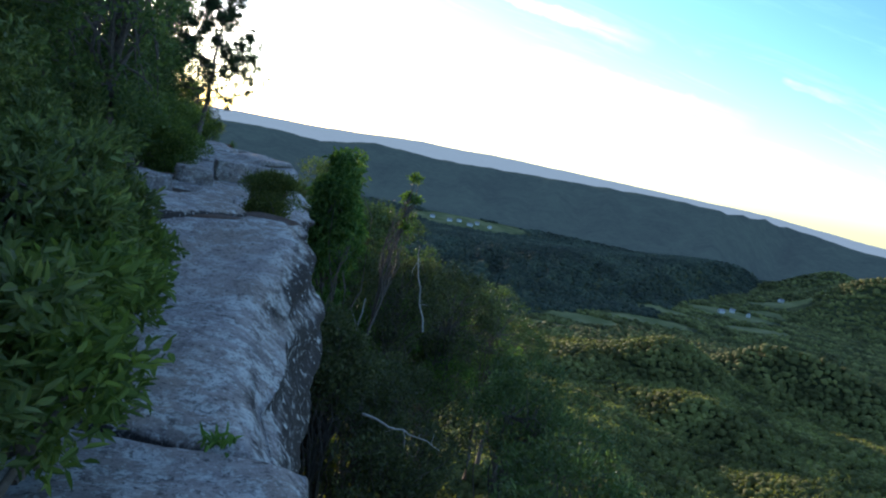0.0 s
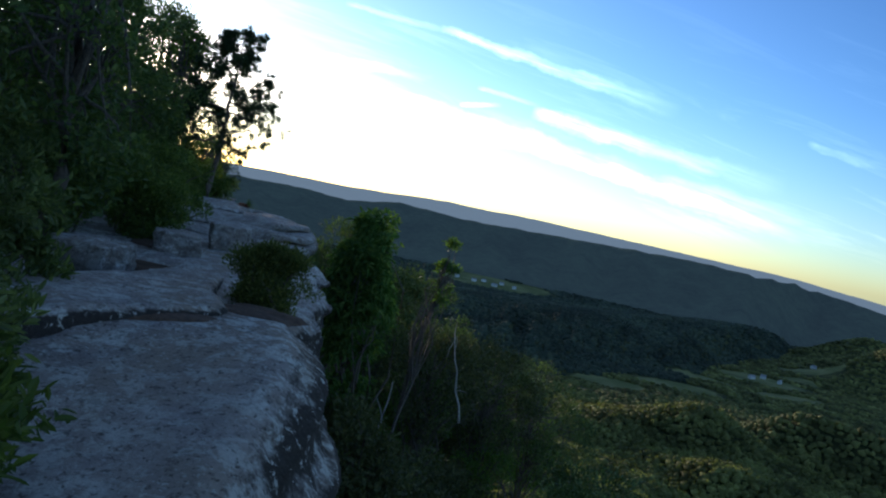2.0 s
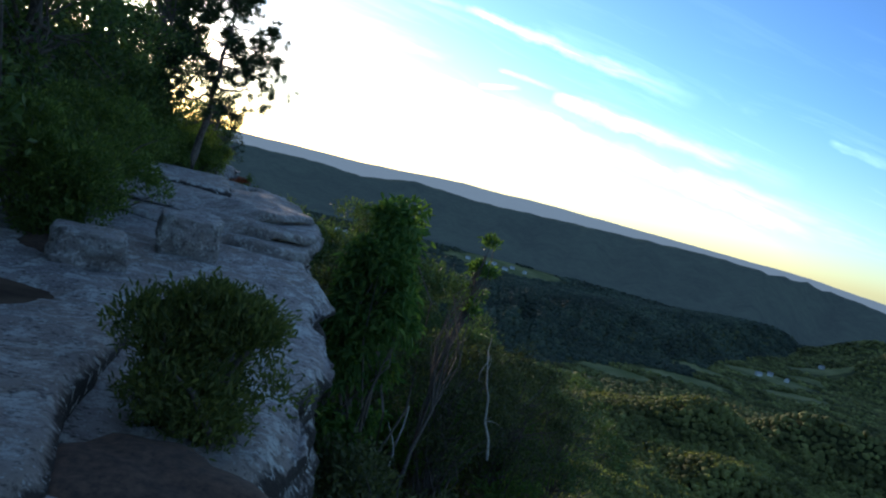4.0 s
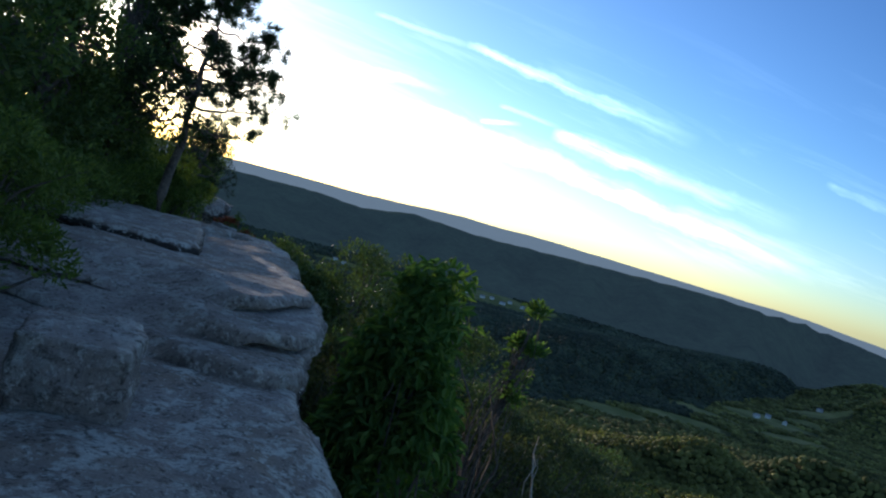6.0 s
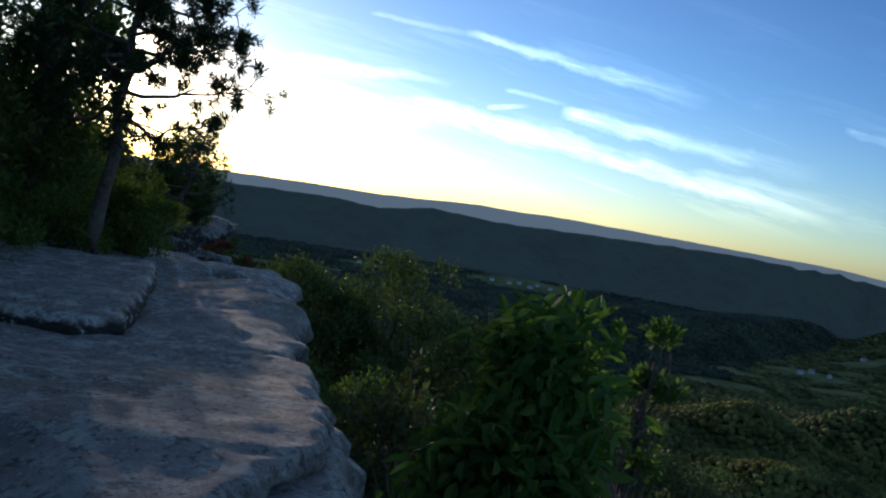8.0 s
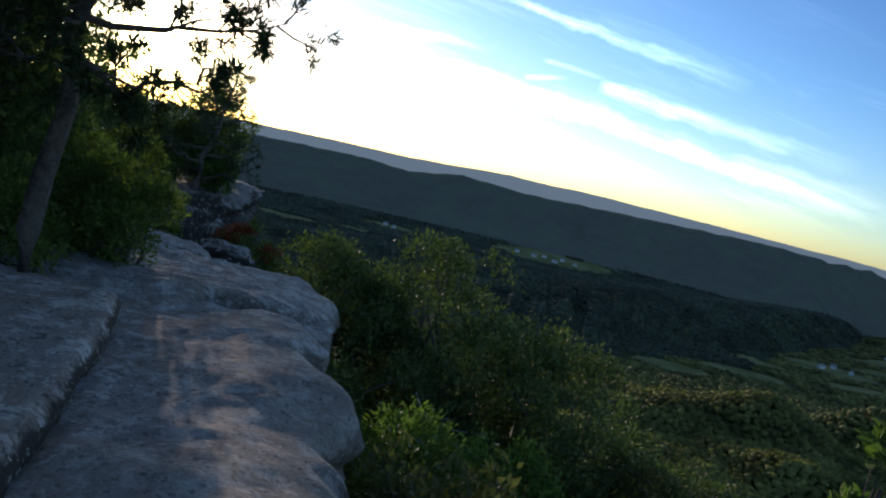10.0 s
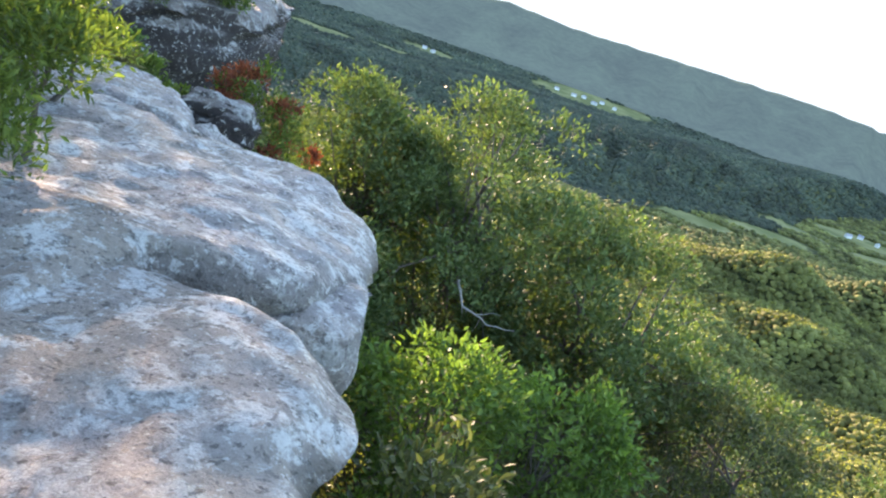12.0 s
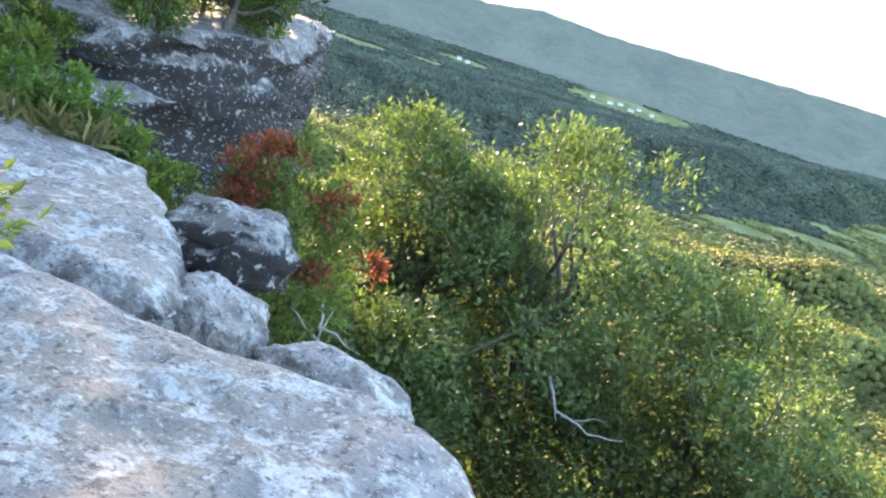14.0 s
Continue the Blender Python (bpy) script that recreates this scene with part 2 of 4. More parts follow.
def backdrop_material(name, a, b, haze_glow, strength):
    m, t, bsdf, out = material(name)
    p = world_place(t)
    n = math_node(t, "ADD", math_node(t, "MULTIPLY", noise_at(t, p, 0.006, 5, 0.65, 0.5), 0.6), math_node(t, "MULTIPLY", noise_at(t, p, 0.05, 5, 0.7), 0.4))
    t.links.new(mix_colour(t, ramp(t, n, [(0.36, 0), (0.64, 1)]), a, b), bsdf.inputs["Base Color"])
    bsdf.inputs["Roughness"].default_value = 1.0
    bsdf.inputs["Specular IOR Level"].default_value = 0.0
    # faint glow of the surface imitates haze in the air before it
    bsdf.inputs["Emission Color"].default_value = (*haze_glow, 1)
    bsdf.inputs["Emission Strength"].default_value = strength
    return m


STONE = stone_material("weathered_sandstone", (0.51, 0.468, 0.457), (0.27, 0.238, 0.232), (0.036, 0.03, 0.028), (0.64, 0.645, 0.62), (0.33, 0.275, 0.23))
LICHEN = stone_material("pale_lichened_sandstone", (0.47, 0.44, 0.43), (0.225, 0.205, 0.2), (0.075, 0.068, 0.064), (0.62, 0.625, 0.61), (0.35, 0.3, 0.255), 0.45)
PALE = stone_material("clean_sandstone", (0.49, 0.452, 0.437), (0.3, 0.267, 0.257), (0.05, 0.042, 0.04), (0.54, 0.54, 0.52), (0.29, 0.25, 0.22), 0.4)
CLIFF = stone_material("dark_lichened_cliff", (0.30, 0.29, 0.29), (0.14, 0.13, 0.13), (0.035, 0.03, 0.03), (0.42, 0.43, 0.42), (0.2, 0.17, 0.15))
SOIL = soil_material()
LAUREL = leaf_material("laurel_leaf", (0.06, 0.09, 0.03), (0.19, 0.225, 0.08), 0.35, 0.5)
BLUEBERRY = leaf_material("shrub_leaf", (0.055, 0.09, 0.022), (0.16, 0.21, 0.05), 0.35)
HICKORY = leaf_material("broad_leaf", (0.05, 0.105, 0.028), (0.14, 0.21, 0.05), 0.4)
OAK = leaf_material("oak_leaf", (0.055, 0.09, 0.032), (0.14, 0.18, 0.06), 0.26)
LIME = leaf_material("young_leaf", (0.065, 0.12, 0.03), (0.145, 0.22, 0.052), 0.38)
DULL = leaf_material("scrub_leaf", (0.048, 0.06, 0.028), (0.12, 0.13, 0.052), 0.3)
BUSH = leaf_material("bush_leaf", (0.06, 0.08, 0.023), (0.18, 0.195, 0.055), 0.35)
NEEDLE = leaf_material("pine_needle", (0.022, 0.04, 0.017), (0.06, 0.09, 0.035), 0.15)
WOODS = leaf_material("tree_leaf", (0.05, 0.085, 0.03), (0.15, 0.19, 0.065), 0.4)
RUST = leaf_material("red_new_leaf", (0.12, 0.035, 0.025), (0.36, 0.10, 0.06), 0.35)
# one forest in two colours: warm sunlit hills, bench with its shade painted in
CANOPY = leaf_material("sunlit_canopy", (0.12, 0.13, 0.04), (0.27, 0.265, 0.085), 0.4, 0.8, 0.025, (0.5, 1.35))
SHADEWOOD = leaf_material("shaded_bench_canopy", (0.04, 0.056, 0.038), (0.085, 0.1, 0.058), 0.15, 0.9, 0.01, (0.6, 1.3))
GRASS = leaf_material("dry_grass_blade", (0.16, 0.14, 0.06), (0.3, 0.26, 0.11), 0.3)
BARK = bark_material("grey_bark", (0.05, 0.04, 0.035), (0.14, 0.12, 0.1))
PALEBARK = bark_material("weathered_dead_wood", (0.2, 0.19, 0.17), (0.4, 0.38, 0.35))
# distance haze painted in: bluish glow on both, pale blue base on the skyline
RIDGE = backdrop_material("wooded_ridge_haze_glow", (0.02, 0.034, 0.022), (0.06, 0.08, 0.048), (0.036, 0.06, 0.084), 0.13)
SKYLINE = backdrop_material("skyline_haze_glow", (0.12, 0.15, 0.18), (0.14, 0.17, 0.2), (0.27, 0.34, 0.35), 0.17)


# ---- mesh helpers ----
def part(name, mesh, material_, parent=None, label=""):
    ob = new(name, mesh)
    if not mesh.materials:
        mesh.materials.append(material_)
    ob.parent = parent
    if label:
        ob["label"] = label
    return ob


def mesh_from(name, verts, faces, smooth=True):
    me = bpy.data.meshes.new(name)
    me.from_pydata(verts, [], faces)
    if smooth:
        me.polygons.foreach_set("use_smooth", [True] * len(me.polygons))
    me.update()
    return me


def quads_mesh(name, verts, quads, smooth=False):
    """A mesh of many four-cornered faces out of arrays."""
    me = bpy.data.meshes.new(name)
    n = len(quads)
    me.vertices.add(len(verts))
    me.vertices.foreach_set("co", np.ascontiguousarray(verts, dtype=np.float32).ravel())
    me.loops.add(n * 4)
    me.loops.foreach_set("vertex_index", np.ascontiguousarray(quads, dtype=np.int32).ravel())
    me.polygons.add(n)
    me.polygons.foreach_set("loop_start", np.arange(0, n * 4, 4, dtype=np.int32))
    me.polygons.foreach_set("use_smooth", np.full(n, smooth))
    me.update(calc_edges=True)
    return me


def unit(a):
    return a / np.maximum(np.linalg.norm(a, axis=-1, keepdims=True), 1e-9)


def leaf_mesh(name, rng, places, ways, length, width, droop=0.15, plain=False):
    """Folded six-cornered leaves: one at each place, pointing along its way."""
    n = len(places)
    a = unit(ways)
    side = unit(np.cross(a, unit(rng.normal(size=(n, 3)) * 0.6 + (0, 0, 1))))
    up = np.cross(side, a)
    ln = length * rng.uniform(0.6, 1.25, (n, 1))
    wd = width * rng.uniform(0.7, 1.2, (n, 1))
    if plain:
        v = np.empty((n, 4, 3))
        v[:, 0] = places
        v[:, 1] = places + a * ln * 0.45 + side * wd * 0.5
        v[:, 2] = places + a * ln - up * ln * droop
        v[:, 3] = places + a * ln * 0.45 - side * wd * 0.5
        return quads_mesh(name, v.reshape(-1, 3), np.arange(n * 4).reshape(-1, 4))
    v = np.empty((n, 6, 3))
    v[:, 0] = places
    v[:, 1] = places + a * ln * 0.32 + side * wd * 0.5 + up * wd * 0.14
    v[:, 2] = places + a * ln * 0.72 + side * wd * 0.4 + up * wd * 0.08 - up * ln * droop * 0.4
    v[:, 3] = places + a * ln - up * ln * droop
    v[:, 4] = places + a * ln * 0.72 - side * wd * 0.4 + up * wd * 0.08 - up * ln * droop * 0.4
    v[:, 5] = places + a * ln * 0.32 - side * wd * 0.5 + up * wd * 0.14
    first = (np.arange(n) * 6)[:, None]
    q = np.concatenate([first + np.array([[0, 1, 2, 3]]), first + np.array([[0, 3, 4, 5]])], axis=1).reshape(-1, 4)
    return quads_mesh(name, v.reshape(-1, 3), q)


def tube(verts, faces, points, radii, sides=6):
    """Adds a tapered limb along points to the lists."""
    start = len(verts)
    for i, p in enumerate(points):
        d = Vector(points[min(i + 1, len(points) - 1)]) - Vector(points[max(i - 1, 0)])
        q = d.to_track_quat("Z", "Y")
        for k in range(sides):
            w = 2 * math.pi * k / sides
            verts.append(Vector(p) + q @ Vector((math.cos(w) * radii[i], math.sin(w) * radii[i], 0)))
    for i in range(len(points) - 1):
        for k in range(sides):
            a, b = start + i * sides + k, start + i * sides + (k + 1) % sides
            faces.append((a, b, b + sides, a + sides))


def bent(a, b, rng, sag, steps=5, crook=0.05):
    """A crooked line from a to b."""
    a, b = np.array(a, float), np.array(b, float)
    ln = np.linalg.norm(b - a)
    return [tuple(a + (b - a) * s + (rng.normal(size=3) * crook * ln + np.array((0, 0, sag * ln))) * math.sin(math.pi * s)) for s in np.linspace(0, 1, steps)]


def crown_tips(rng, centre, radii, n, gap, grain, inner=0.45, clump=0.0):
    """Twig ends in an uneven crown with gaps, and the ways they face; with clump they gather in rounded sprays of that size."""
    tips = []
    off = Vector(rng.uniform(-50, 50, 3))
    tries = 0
    many = n // 14 if clump else n
    while len(tips) < many and tries < many * 30:
        tries += 1
        d = unit(rng.normal(size=3))
        r = rng.uniform(inner ** 3, 1) ** (1 / 3)
        lump = 1 + 0.35 * noise.noise(Vector(d) * 1.7 + off)
        p = np.array(centre) + d * r * lump * (np.array(radii) - clump * 0.6)
        if noise.noise(Vector(p) / grain + off) > gap:
            tips.append(p)
    tips = np.array(tips)
    outs = unit(tips - np.array(centre))
    if clump:
        hearts, lean = np.repeat(tips, 14, axis=0), np.repeat(outs, 14, axis=0)
        outs = unit(rng.normal(size=hearts.shape) + lean * 0.7 + (0, 0, 0.35))
        size = np.repeat(clump * rng.uniform(0.55, 1.2, len(tips)), 14)[:, None]
        tips = hearts + outs * size * (1, 1, 0.6) * rng.uniform(0.75, 1.05, (len(hearts), 1))
    return tips, outs


def leaves_at(rng, tips, outs, per, spread, rise=0.3):
    """Places and ways of the leaves that spring from each twig end."""
    n = len(tips)
    ways = np.repeat(outs * 0.6 + np.array((0, 0, rise)), per, axis=0) + rng.normal(size=(n * per, 3)) * 0.55
    places = np.repeat(tips, per, axis=0) + rng.normal(size=(n * per, 3)) * spread
    return places, ways


def plant(name, label, category, base, centre, radii, n, per, leaf, mat, seed, gap=-0.12, grain=0.6, rise=0.3, spread=0.05, stems=14, thick=0.02,
          bark=None, trunk=True, droop=0.15, group="", inner=0.45, plain=False, clump=0.0):
    """A shrub or tree: crooked stems from the base into a crown of separate leaves."""
    rng = np.random.default_rng(seed)
    root = new(name)
    root.location = base
    back = Matrix.Translation(-Vector(base))
    tips, outs = crown_tips(rng, centre, radii, n, gap, grain, inner, clump)
    verts, faces = [], []
    if trunk:
        top = np.array(centre) + np.array((0, 0, radii[2] * 0.45))
        spine = bent(base, top, rng, 0.0, 9, 0.012)
        tube(verts, faces, spine, [thick * (1.15 - 0.9 * i / 8) for i in range(9)], 8)
        for tip in tips[rng.choice(len(tips), min(stems, len(tips)), False)]:
            k = int(rng.integers(3, 8))
            tube(verts, faces, bent(spine[k], tip, rng, 0.06), [thick * f for f in (0.4, 0.3, 0.22, 0.14, 0.06)], 5)
    else:
        for tip in tips[rng.choice(len(tips), min(stems, len(tips)), False)]:
            foot = np.array(base) + np.append(rng.normal(size=2) * radii[0] * 0.25, 0)
            tube(verts, faces, bent(foot, tip, rng, 0.08), [thick * f for f in (1, 0.8, 0.6, 0.4, 0.15)], 5)
    me = mesh_from(name + "_stem", verts, faces)
    me.transform(back)
    stem = part("trunk" if trunk else "stem", me, bark or BARK, root)
    if not trunk:
        stem["kind"] = "stuff"
    places, ways = leaves_at(rng, tips, outs, per, spread, rise)
    me = leaf_mesh(name + "_leaves", rng, places, ways, leaf[0], leaf[1], droop, plain)
    me.transform(back)
    part("crown" if trunk else "foliage", me, mat, root)["kind"] = "stuff"
    return tagged(root, label, category, group)


def pine(label, base, height, lean, limbs, reach, seed, thick=0.09, low=0.35, tuft=0.13, per=26, twigs=12, group=""):
    """A pine with bare lower trunk, crooked level limbs and tufts of needles at the twig ends."""
    rng = np.random.default_rng(seed)
    root = new("pine_tree")
    root.location = base
    verts, faces = [], []
    top = (lean[0], lean[1], height)
    spine = bent((0, 0, -0.3), top, rng, 0, 12, 0.012)
    tube(verts, faces, spine, [thick * (1.05 - 0.92 * i / 11) for i in range(12)], 9)
    tips, ways = [], []
    for i in range(limbs):
        f = low + (1 - low) * (i + 0.3) / limbs
        k = f * 11
        j = min(int(k), 10)
        at = np.array(spine[j]) * (1 - k + j) + np.array(spine[j + 1]) * (k - j)
        w = i * 2.4 + rng.uniform(-0.5, 0.5)
        ln = reach * (1.15 - 0.75 * (f - low) / (1 - low)) * rng.uniform(0.65, 1.1)
        end = at + np.array((math.cos(w) * ln, math.sin(w) * ln, ln * rng.uniform(-0.05, 0.4)))
        line = bent(at, end, rng, -0.05, 7)
        r = thick * 0.44 * (1.1 - 0.6 * f)
        tube(verts, faces, line, [r * (1 - 0.85 * q / 6) for q in range(7)], 5)
        for q in range(twigs):
            s = rng.uniform(0.35, 1.0)
            m = s * 6
            j = min(int(m), 5)
            a = np.array(line[j]) * (1 - m + j) + np.array(line[j + 1]) * (m - j)
            b = a + unit(unit(end - at) * 0.6 + rng.normal(size=3) * 0.7 + (0, 0, 0.25)) * ln * rng.uniform(0.12, 0.32)
            tube(verts, faces, [tuple(a), tuple((a + b) / 2 + rng.normal(size=3) * 0.02), tuple(b)], [r * 0.35, r * 0.28, r * 0.15], 4)
            for z in range(3):
                tips.append(b + rng.normal(size=3) * 0.045)
                ways.append(unit(b - a))
    part("trunk", mesh_from("pine_trunk", verts, faces), BARK, root)
    tips, ways = np.repeat(np.array(tips), per, axis=0), np.repeat(np.array(ways), per, axis=0)
    ways = ways * 0.55 + unit(rng.normal(size=ways.shape)) * 0.75 + (0, 0, 0.15)
    part("needles", leaf_mesh("pine_needles", rng, tips + rng.normal(size=tips.shape) * 0.02, ways, tuft, 0.014, 0.05, True), NEEDLE, root)["kind"] = "stuff"
    return tagged(root, label, "tree", group)


def lerp_table(table, y):
    ys = [a for a, _ in table]
    return float(np.interp(y, ys, [b for _, b in table]))


def rock(name, y0, y1, left, right, top, bottom, label, rough=0.05, edge=0.08, cell=0.06, layers=0.0, kind="", mat=None, flare=0.0, category="rock", parent=None, flake=0.013, undercut=0.0, ragged=0.0):
    """A weathered slab between two edge lines: rounded rim, worn bedding layers on its sides, uneven top."""
    mid = (y0 + y1) / 2
    wide = max(lerp_table(right, y) - lerp_table(left, y) for y in np.linspace(y0, y1, 7))
    zt = top(lerp_table(right, mid), mid)
    nx, ny = max(4, int(wide / cell)), max(4, int((y1 - y0) / cell))
    nz = max(4, int(min(zt - bottom, 2.0) / cell * 0.8) + int(max(0, zt - bottom - 2) / 0.3))
    index, verts, faces = {}, [], []

    def vertex(i, j, k):
        if (i, j, k) in index:
            return index[i, j, k]
        u, v, w = i / nx, j / ny, k / nz
        y = y0 + (y1 - y0) * v
        xl, xr = lerp_table(left, y), lerp_table(right, y)
        xr += ragged * (noise.noise(Vector((y * 2.3, 4, 1))) + 0.6 * noise.noise(Vector((y * 6.1, 9, 2))))
        x = xl + (xr - xl) * u
        z1 = top(x, y)
        near = min(x - xl, xr - x, y - y0, y1 - y)
        drop = 0.0
        if k == nz and near < edge:
            q = 1 - max(near, 0) / edge
            drop = edge * (1 - math.sqrt(max(0.0, 1 - q * q))) * 0.8
        w2 = 1 - (1 - w) ** 1.7 if zt - bottom > 2.5 else w
        z = z1 - drop if k == nz else bottom + (z1 - edge * 0.8 - bottom) * w2
        side = (i == nx) - (i == 0)
        end = (j == ny) - (j == 0)
        if (side or end) and layers:
            wave = noise.noise(Vector((y * 0.7, x * 0.7, z * 5.5 + 0.6 * noise.noise(Vector((x, y, 3))))))
            hard = max(-1, min(1, wave * 3.2))
            depth = min(1.0, (z1 - z) / 0.12)
            x += side * layers * hard * depth
            y += end * layers * hard * depth
        if undercut and k < nz:
            cut = undercut * min(1.0, max(0.0, (0.75 - w) / 0.3)) * (0.7 + 0.6 * noise.noise(Vector((x * 1.5, y * 1.5, 6))))
            x -= (side > 0) * cut
            y += (end < 0) * cut
        x += side * flare * min(0.7, max(0, z1 - z))
        if k == nz and flake:
            f = 2.4 * noise.noise(Vector((x * 0.45 + y * 0.1, y * 1.1 - x * 0.35, 11.0))) + 0.7 * noise.noise(Vector((x * 1.2, y * 2.6, 4.0)))
            z += flake * (math.floor(f) + max(0.0, min(1.0, (f - math.floor(f) - 0.8) / 0.2)))
        p = Vector((x, y, z))
        amp = rough if k < nz else rough * 0.5
        p += amp * 0.9 * noise.noise_vector(p * 1.3) + amp * 0.6 * noise.noise_vector(p * 4.1) + amp * 0.35 * noise.noise_vector(p * 11)
        index[i, j, k] = len(verts)
        verts.append(p)
        return index[i, j, k]

    def sheet(n, m, at):
        for a in range(n):
            for b in range(m):
                faces.append((vertex(*at(a, b)), vertex(*at(a + 1, b)), vertex(*at(a + 1, b + 1)), vertex(*at(a, b + 1))))

    sheet(nx, ny, lambda a, b: (a, b, nz))
    sheet(ny, nz, lambda a, b: (nx, a, b))
    sheet(nz, ny, lambda a, b: (0, b, a))
    sheet(nx, nz, lambda a, b: (a, 0, b))
    sheet(nz, nx, lambda a, b: (b, ny, a))
    sheet(ny, nx, lambda a, b: (b, a, 0))
    return tagged(part(name, mesh_from(name, verts, faces), mat or STONE, parent), label, category, kind=kind)


def boulder(label, place, size, seed, turn=0, mat=None, square=0.5, rough=0.09):
    """A blocky rounded stone."""
    bm = bmesh.new()
    bmesh.ops.create_icosphere(bm, subdivisions=5, radius=1)
    off = Vector((seed * 7.3, seed * 3.1, seed))
    for v in bm.verts:
        d = v.co.normalized()
        m = max(abs(d.x), abs(d.y), abs(d.z))
        p = d * (1 - square) + d / m * 0.82 * square
        p += rough * (1.5 * noise.noise_vector(p * 1.3 + off) + 0.7 * noise.noise_vector(p * 3.3 + off) + 0.3 * noise.noise_vector(p * 9 + off))
        v.co = Vector((p.x * size[0] / 2, p.y * size[1] / 2, p.z * size[2] / 2))
    for f in bm.faces:
        f.smooth = True
    me = bpy.data.meshes.new("boulder")
    bm.to_mesh(me)
    bm.free()
    ob = part("boulder", me, mat or STONE)
    ob.matrix_world = pose(*place, 0, 0, turn)
    return tagged(ob, label, "rock")


# ---- land: hilltop, drop, valley and ridges as one sheet ----
EDGE = [(-4800, 900), (-200, 30), (-10, 4.6), (-4, 3.5), (-1, 3.0), (4.3, 2.1), (8, 1.5), (12, 0.5), (18, -1.1), (20, -1.9), (21.5, -4.2), (25, -6.8), (32, -16), (40, -30), (60, -110), (200, -700), (4800, -9000)]


BENCH_AZ = (-30, -12, -5, 0.4, 12.5, 17.8, 22.3, 24.8, 25.9)
BENCH_HIGH = (-184, -182, -178, -173, -162, -150, -148, -168, -188)


def bench_foot(az):
    return float(np.interp(az, (-20, 0, 8.9, 16.2, 19.4, 21.6, 25.1, 25.7, 26.4), (940, 980, 1073, 1290, 1330, 1690, 2100, 2400, 2600)))


def bench_top(az):
    return float(np.interp(az, (-20, 0.4, 12.5, 17.8, 22.3, 24.8, 25.9), (1450, 1480, 1600, 1780, 2050, 2330, 2600))) + 60


def ridge_foot(az):
    return float(np.interp(az, (22, 26.5), (2150, 2620)))


def land(x, y):
    d = (x - lerp_table(EDGE, y)) * 0.97
    r = math.hypot(x, y - 9)
    q = Vector((x, y, 0))
    plateau = float(np.interp(y, [17, 21, 24, 30, 60], [0.12, -0.5, -1.2, -0.9, -2])) + 0.25 * noise.noise(q * 0.25) - 0.004 * max(0, -d - 6)
    if d < -1.2:
        z = plateau
    else:
        fall = float(np.interp(d, [-1.2, 0.0, 1.2, 12, 60, 300, 700, 1000, 9000], [-0.3, -5, -9, -15, -36, -125, -196, -205, -205]))
        z = fall + min(1, max(0, d - 20) / 200) * (30 * noise.noise(q / 170) + 10 * noise.noise(q / 60)) * float(np.interp(r, [600, 850, 1100], [1, 0.5, 0.22]))
    az = math.degrees(math.atan2(x, y - 9))
    if 500 < r < 1400:
        for cx, cy, wide, high in ((330, 825, 62, 38), (255, 845, 70, 14), (466, 905, 55, 36), (515, 860, 60, 26), (600, 830, 90, 30), (290, 700, 60, 16)):
            z += high * math.exp(-(((x - cx) / wide) ** 2 + ((y - cy) / (wide * 0.85)) ** 2))
    if 1500 < r < 2700 and az > 26:
        for ca, cr, wide, high in ((30.5, 2330, 130, 85), (33, 2150, 150, 100), (31.5, 1900, 110, 45), (36, 1900, 170, 110)):
            z += high * math.exp(-(((az - ca) * r * 0.01745 / wide) ** 2 + ((r - cr) / (wide * 0.7)) ** 2))
    # wooded bench ridge in front of the main one
    foot, top, height = bench_foot(az), bench_top(az), float(np.interp(az, BENCH_AZ, BENCH_HIGH))
    if r > foot and az < 26.4:
        up = min(1.0, (r - foot) / (top - foot))
        ribs = (14 * noise.noise(Vector((az * 0.8, r / 260, 1))) + 6 * noise.noise(Vector((az * 2.6, r / 120, 5)))) * math.sin(math.pi * up)
        rise = up * up * (3 - 2 * up) * min(1.0, (26.4 - az) / 2.2)
        back = min(1.0, max(0.0, (r - top) / 380))
        level = height + 4 * noise.noise(Vector((az * 0.7, 3, 0)))
        z = max(z, z * (1 - rise) + level * rise + ribs - back * back * (3 - 2 * back) * max(0.0, level + 182) + 16 * back * min(1.0, max(0.0, (r - 1920) / 220)))
    start = ridge_foot(az)
    if r > start:
        crest = float(np.interp(az, [-60, -25, -11, -8, -4, 1, 9, 18, 25, 31, 45], [-30, -36, -26, -38, -8, -22, -12, -2, -14, -60, -90]))
        f = min(1, (r - start) / 520)
        spur = 30 * noise.noise(Vector((az * 0.45, r / 500, 1))) + 14 * noise.noise(Vector((az * 1.6, r / 200, 5)))
        z = z * (1 - f) + (crest + 5 * noise.noise(Vector((az * 0.9, 2, 0))) + 2.5 * noise.noise(Vector((az * 4, 7, 0)))) * f + spur * math.sin(math.pi * f)
        if r > start + 520:
            z -= (r - start - 520) * 0.25
    return z


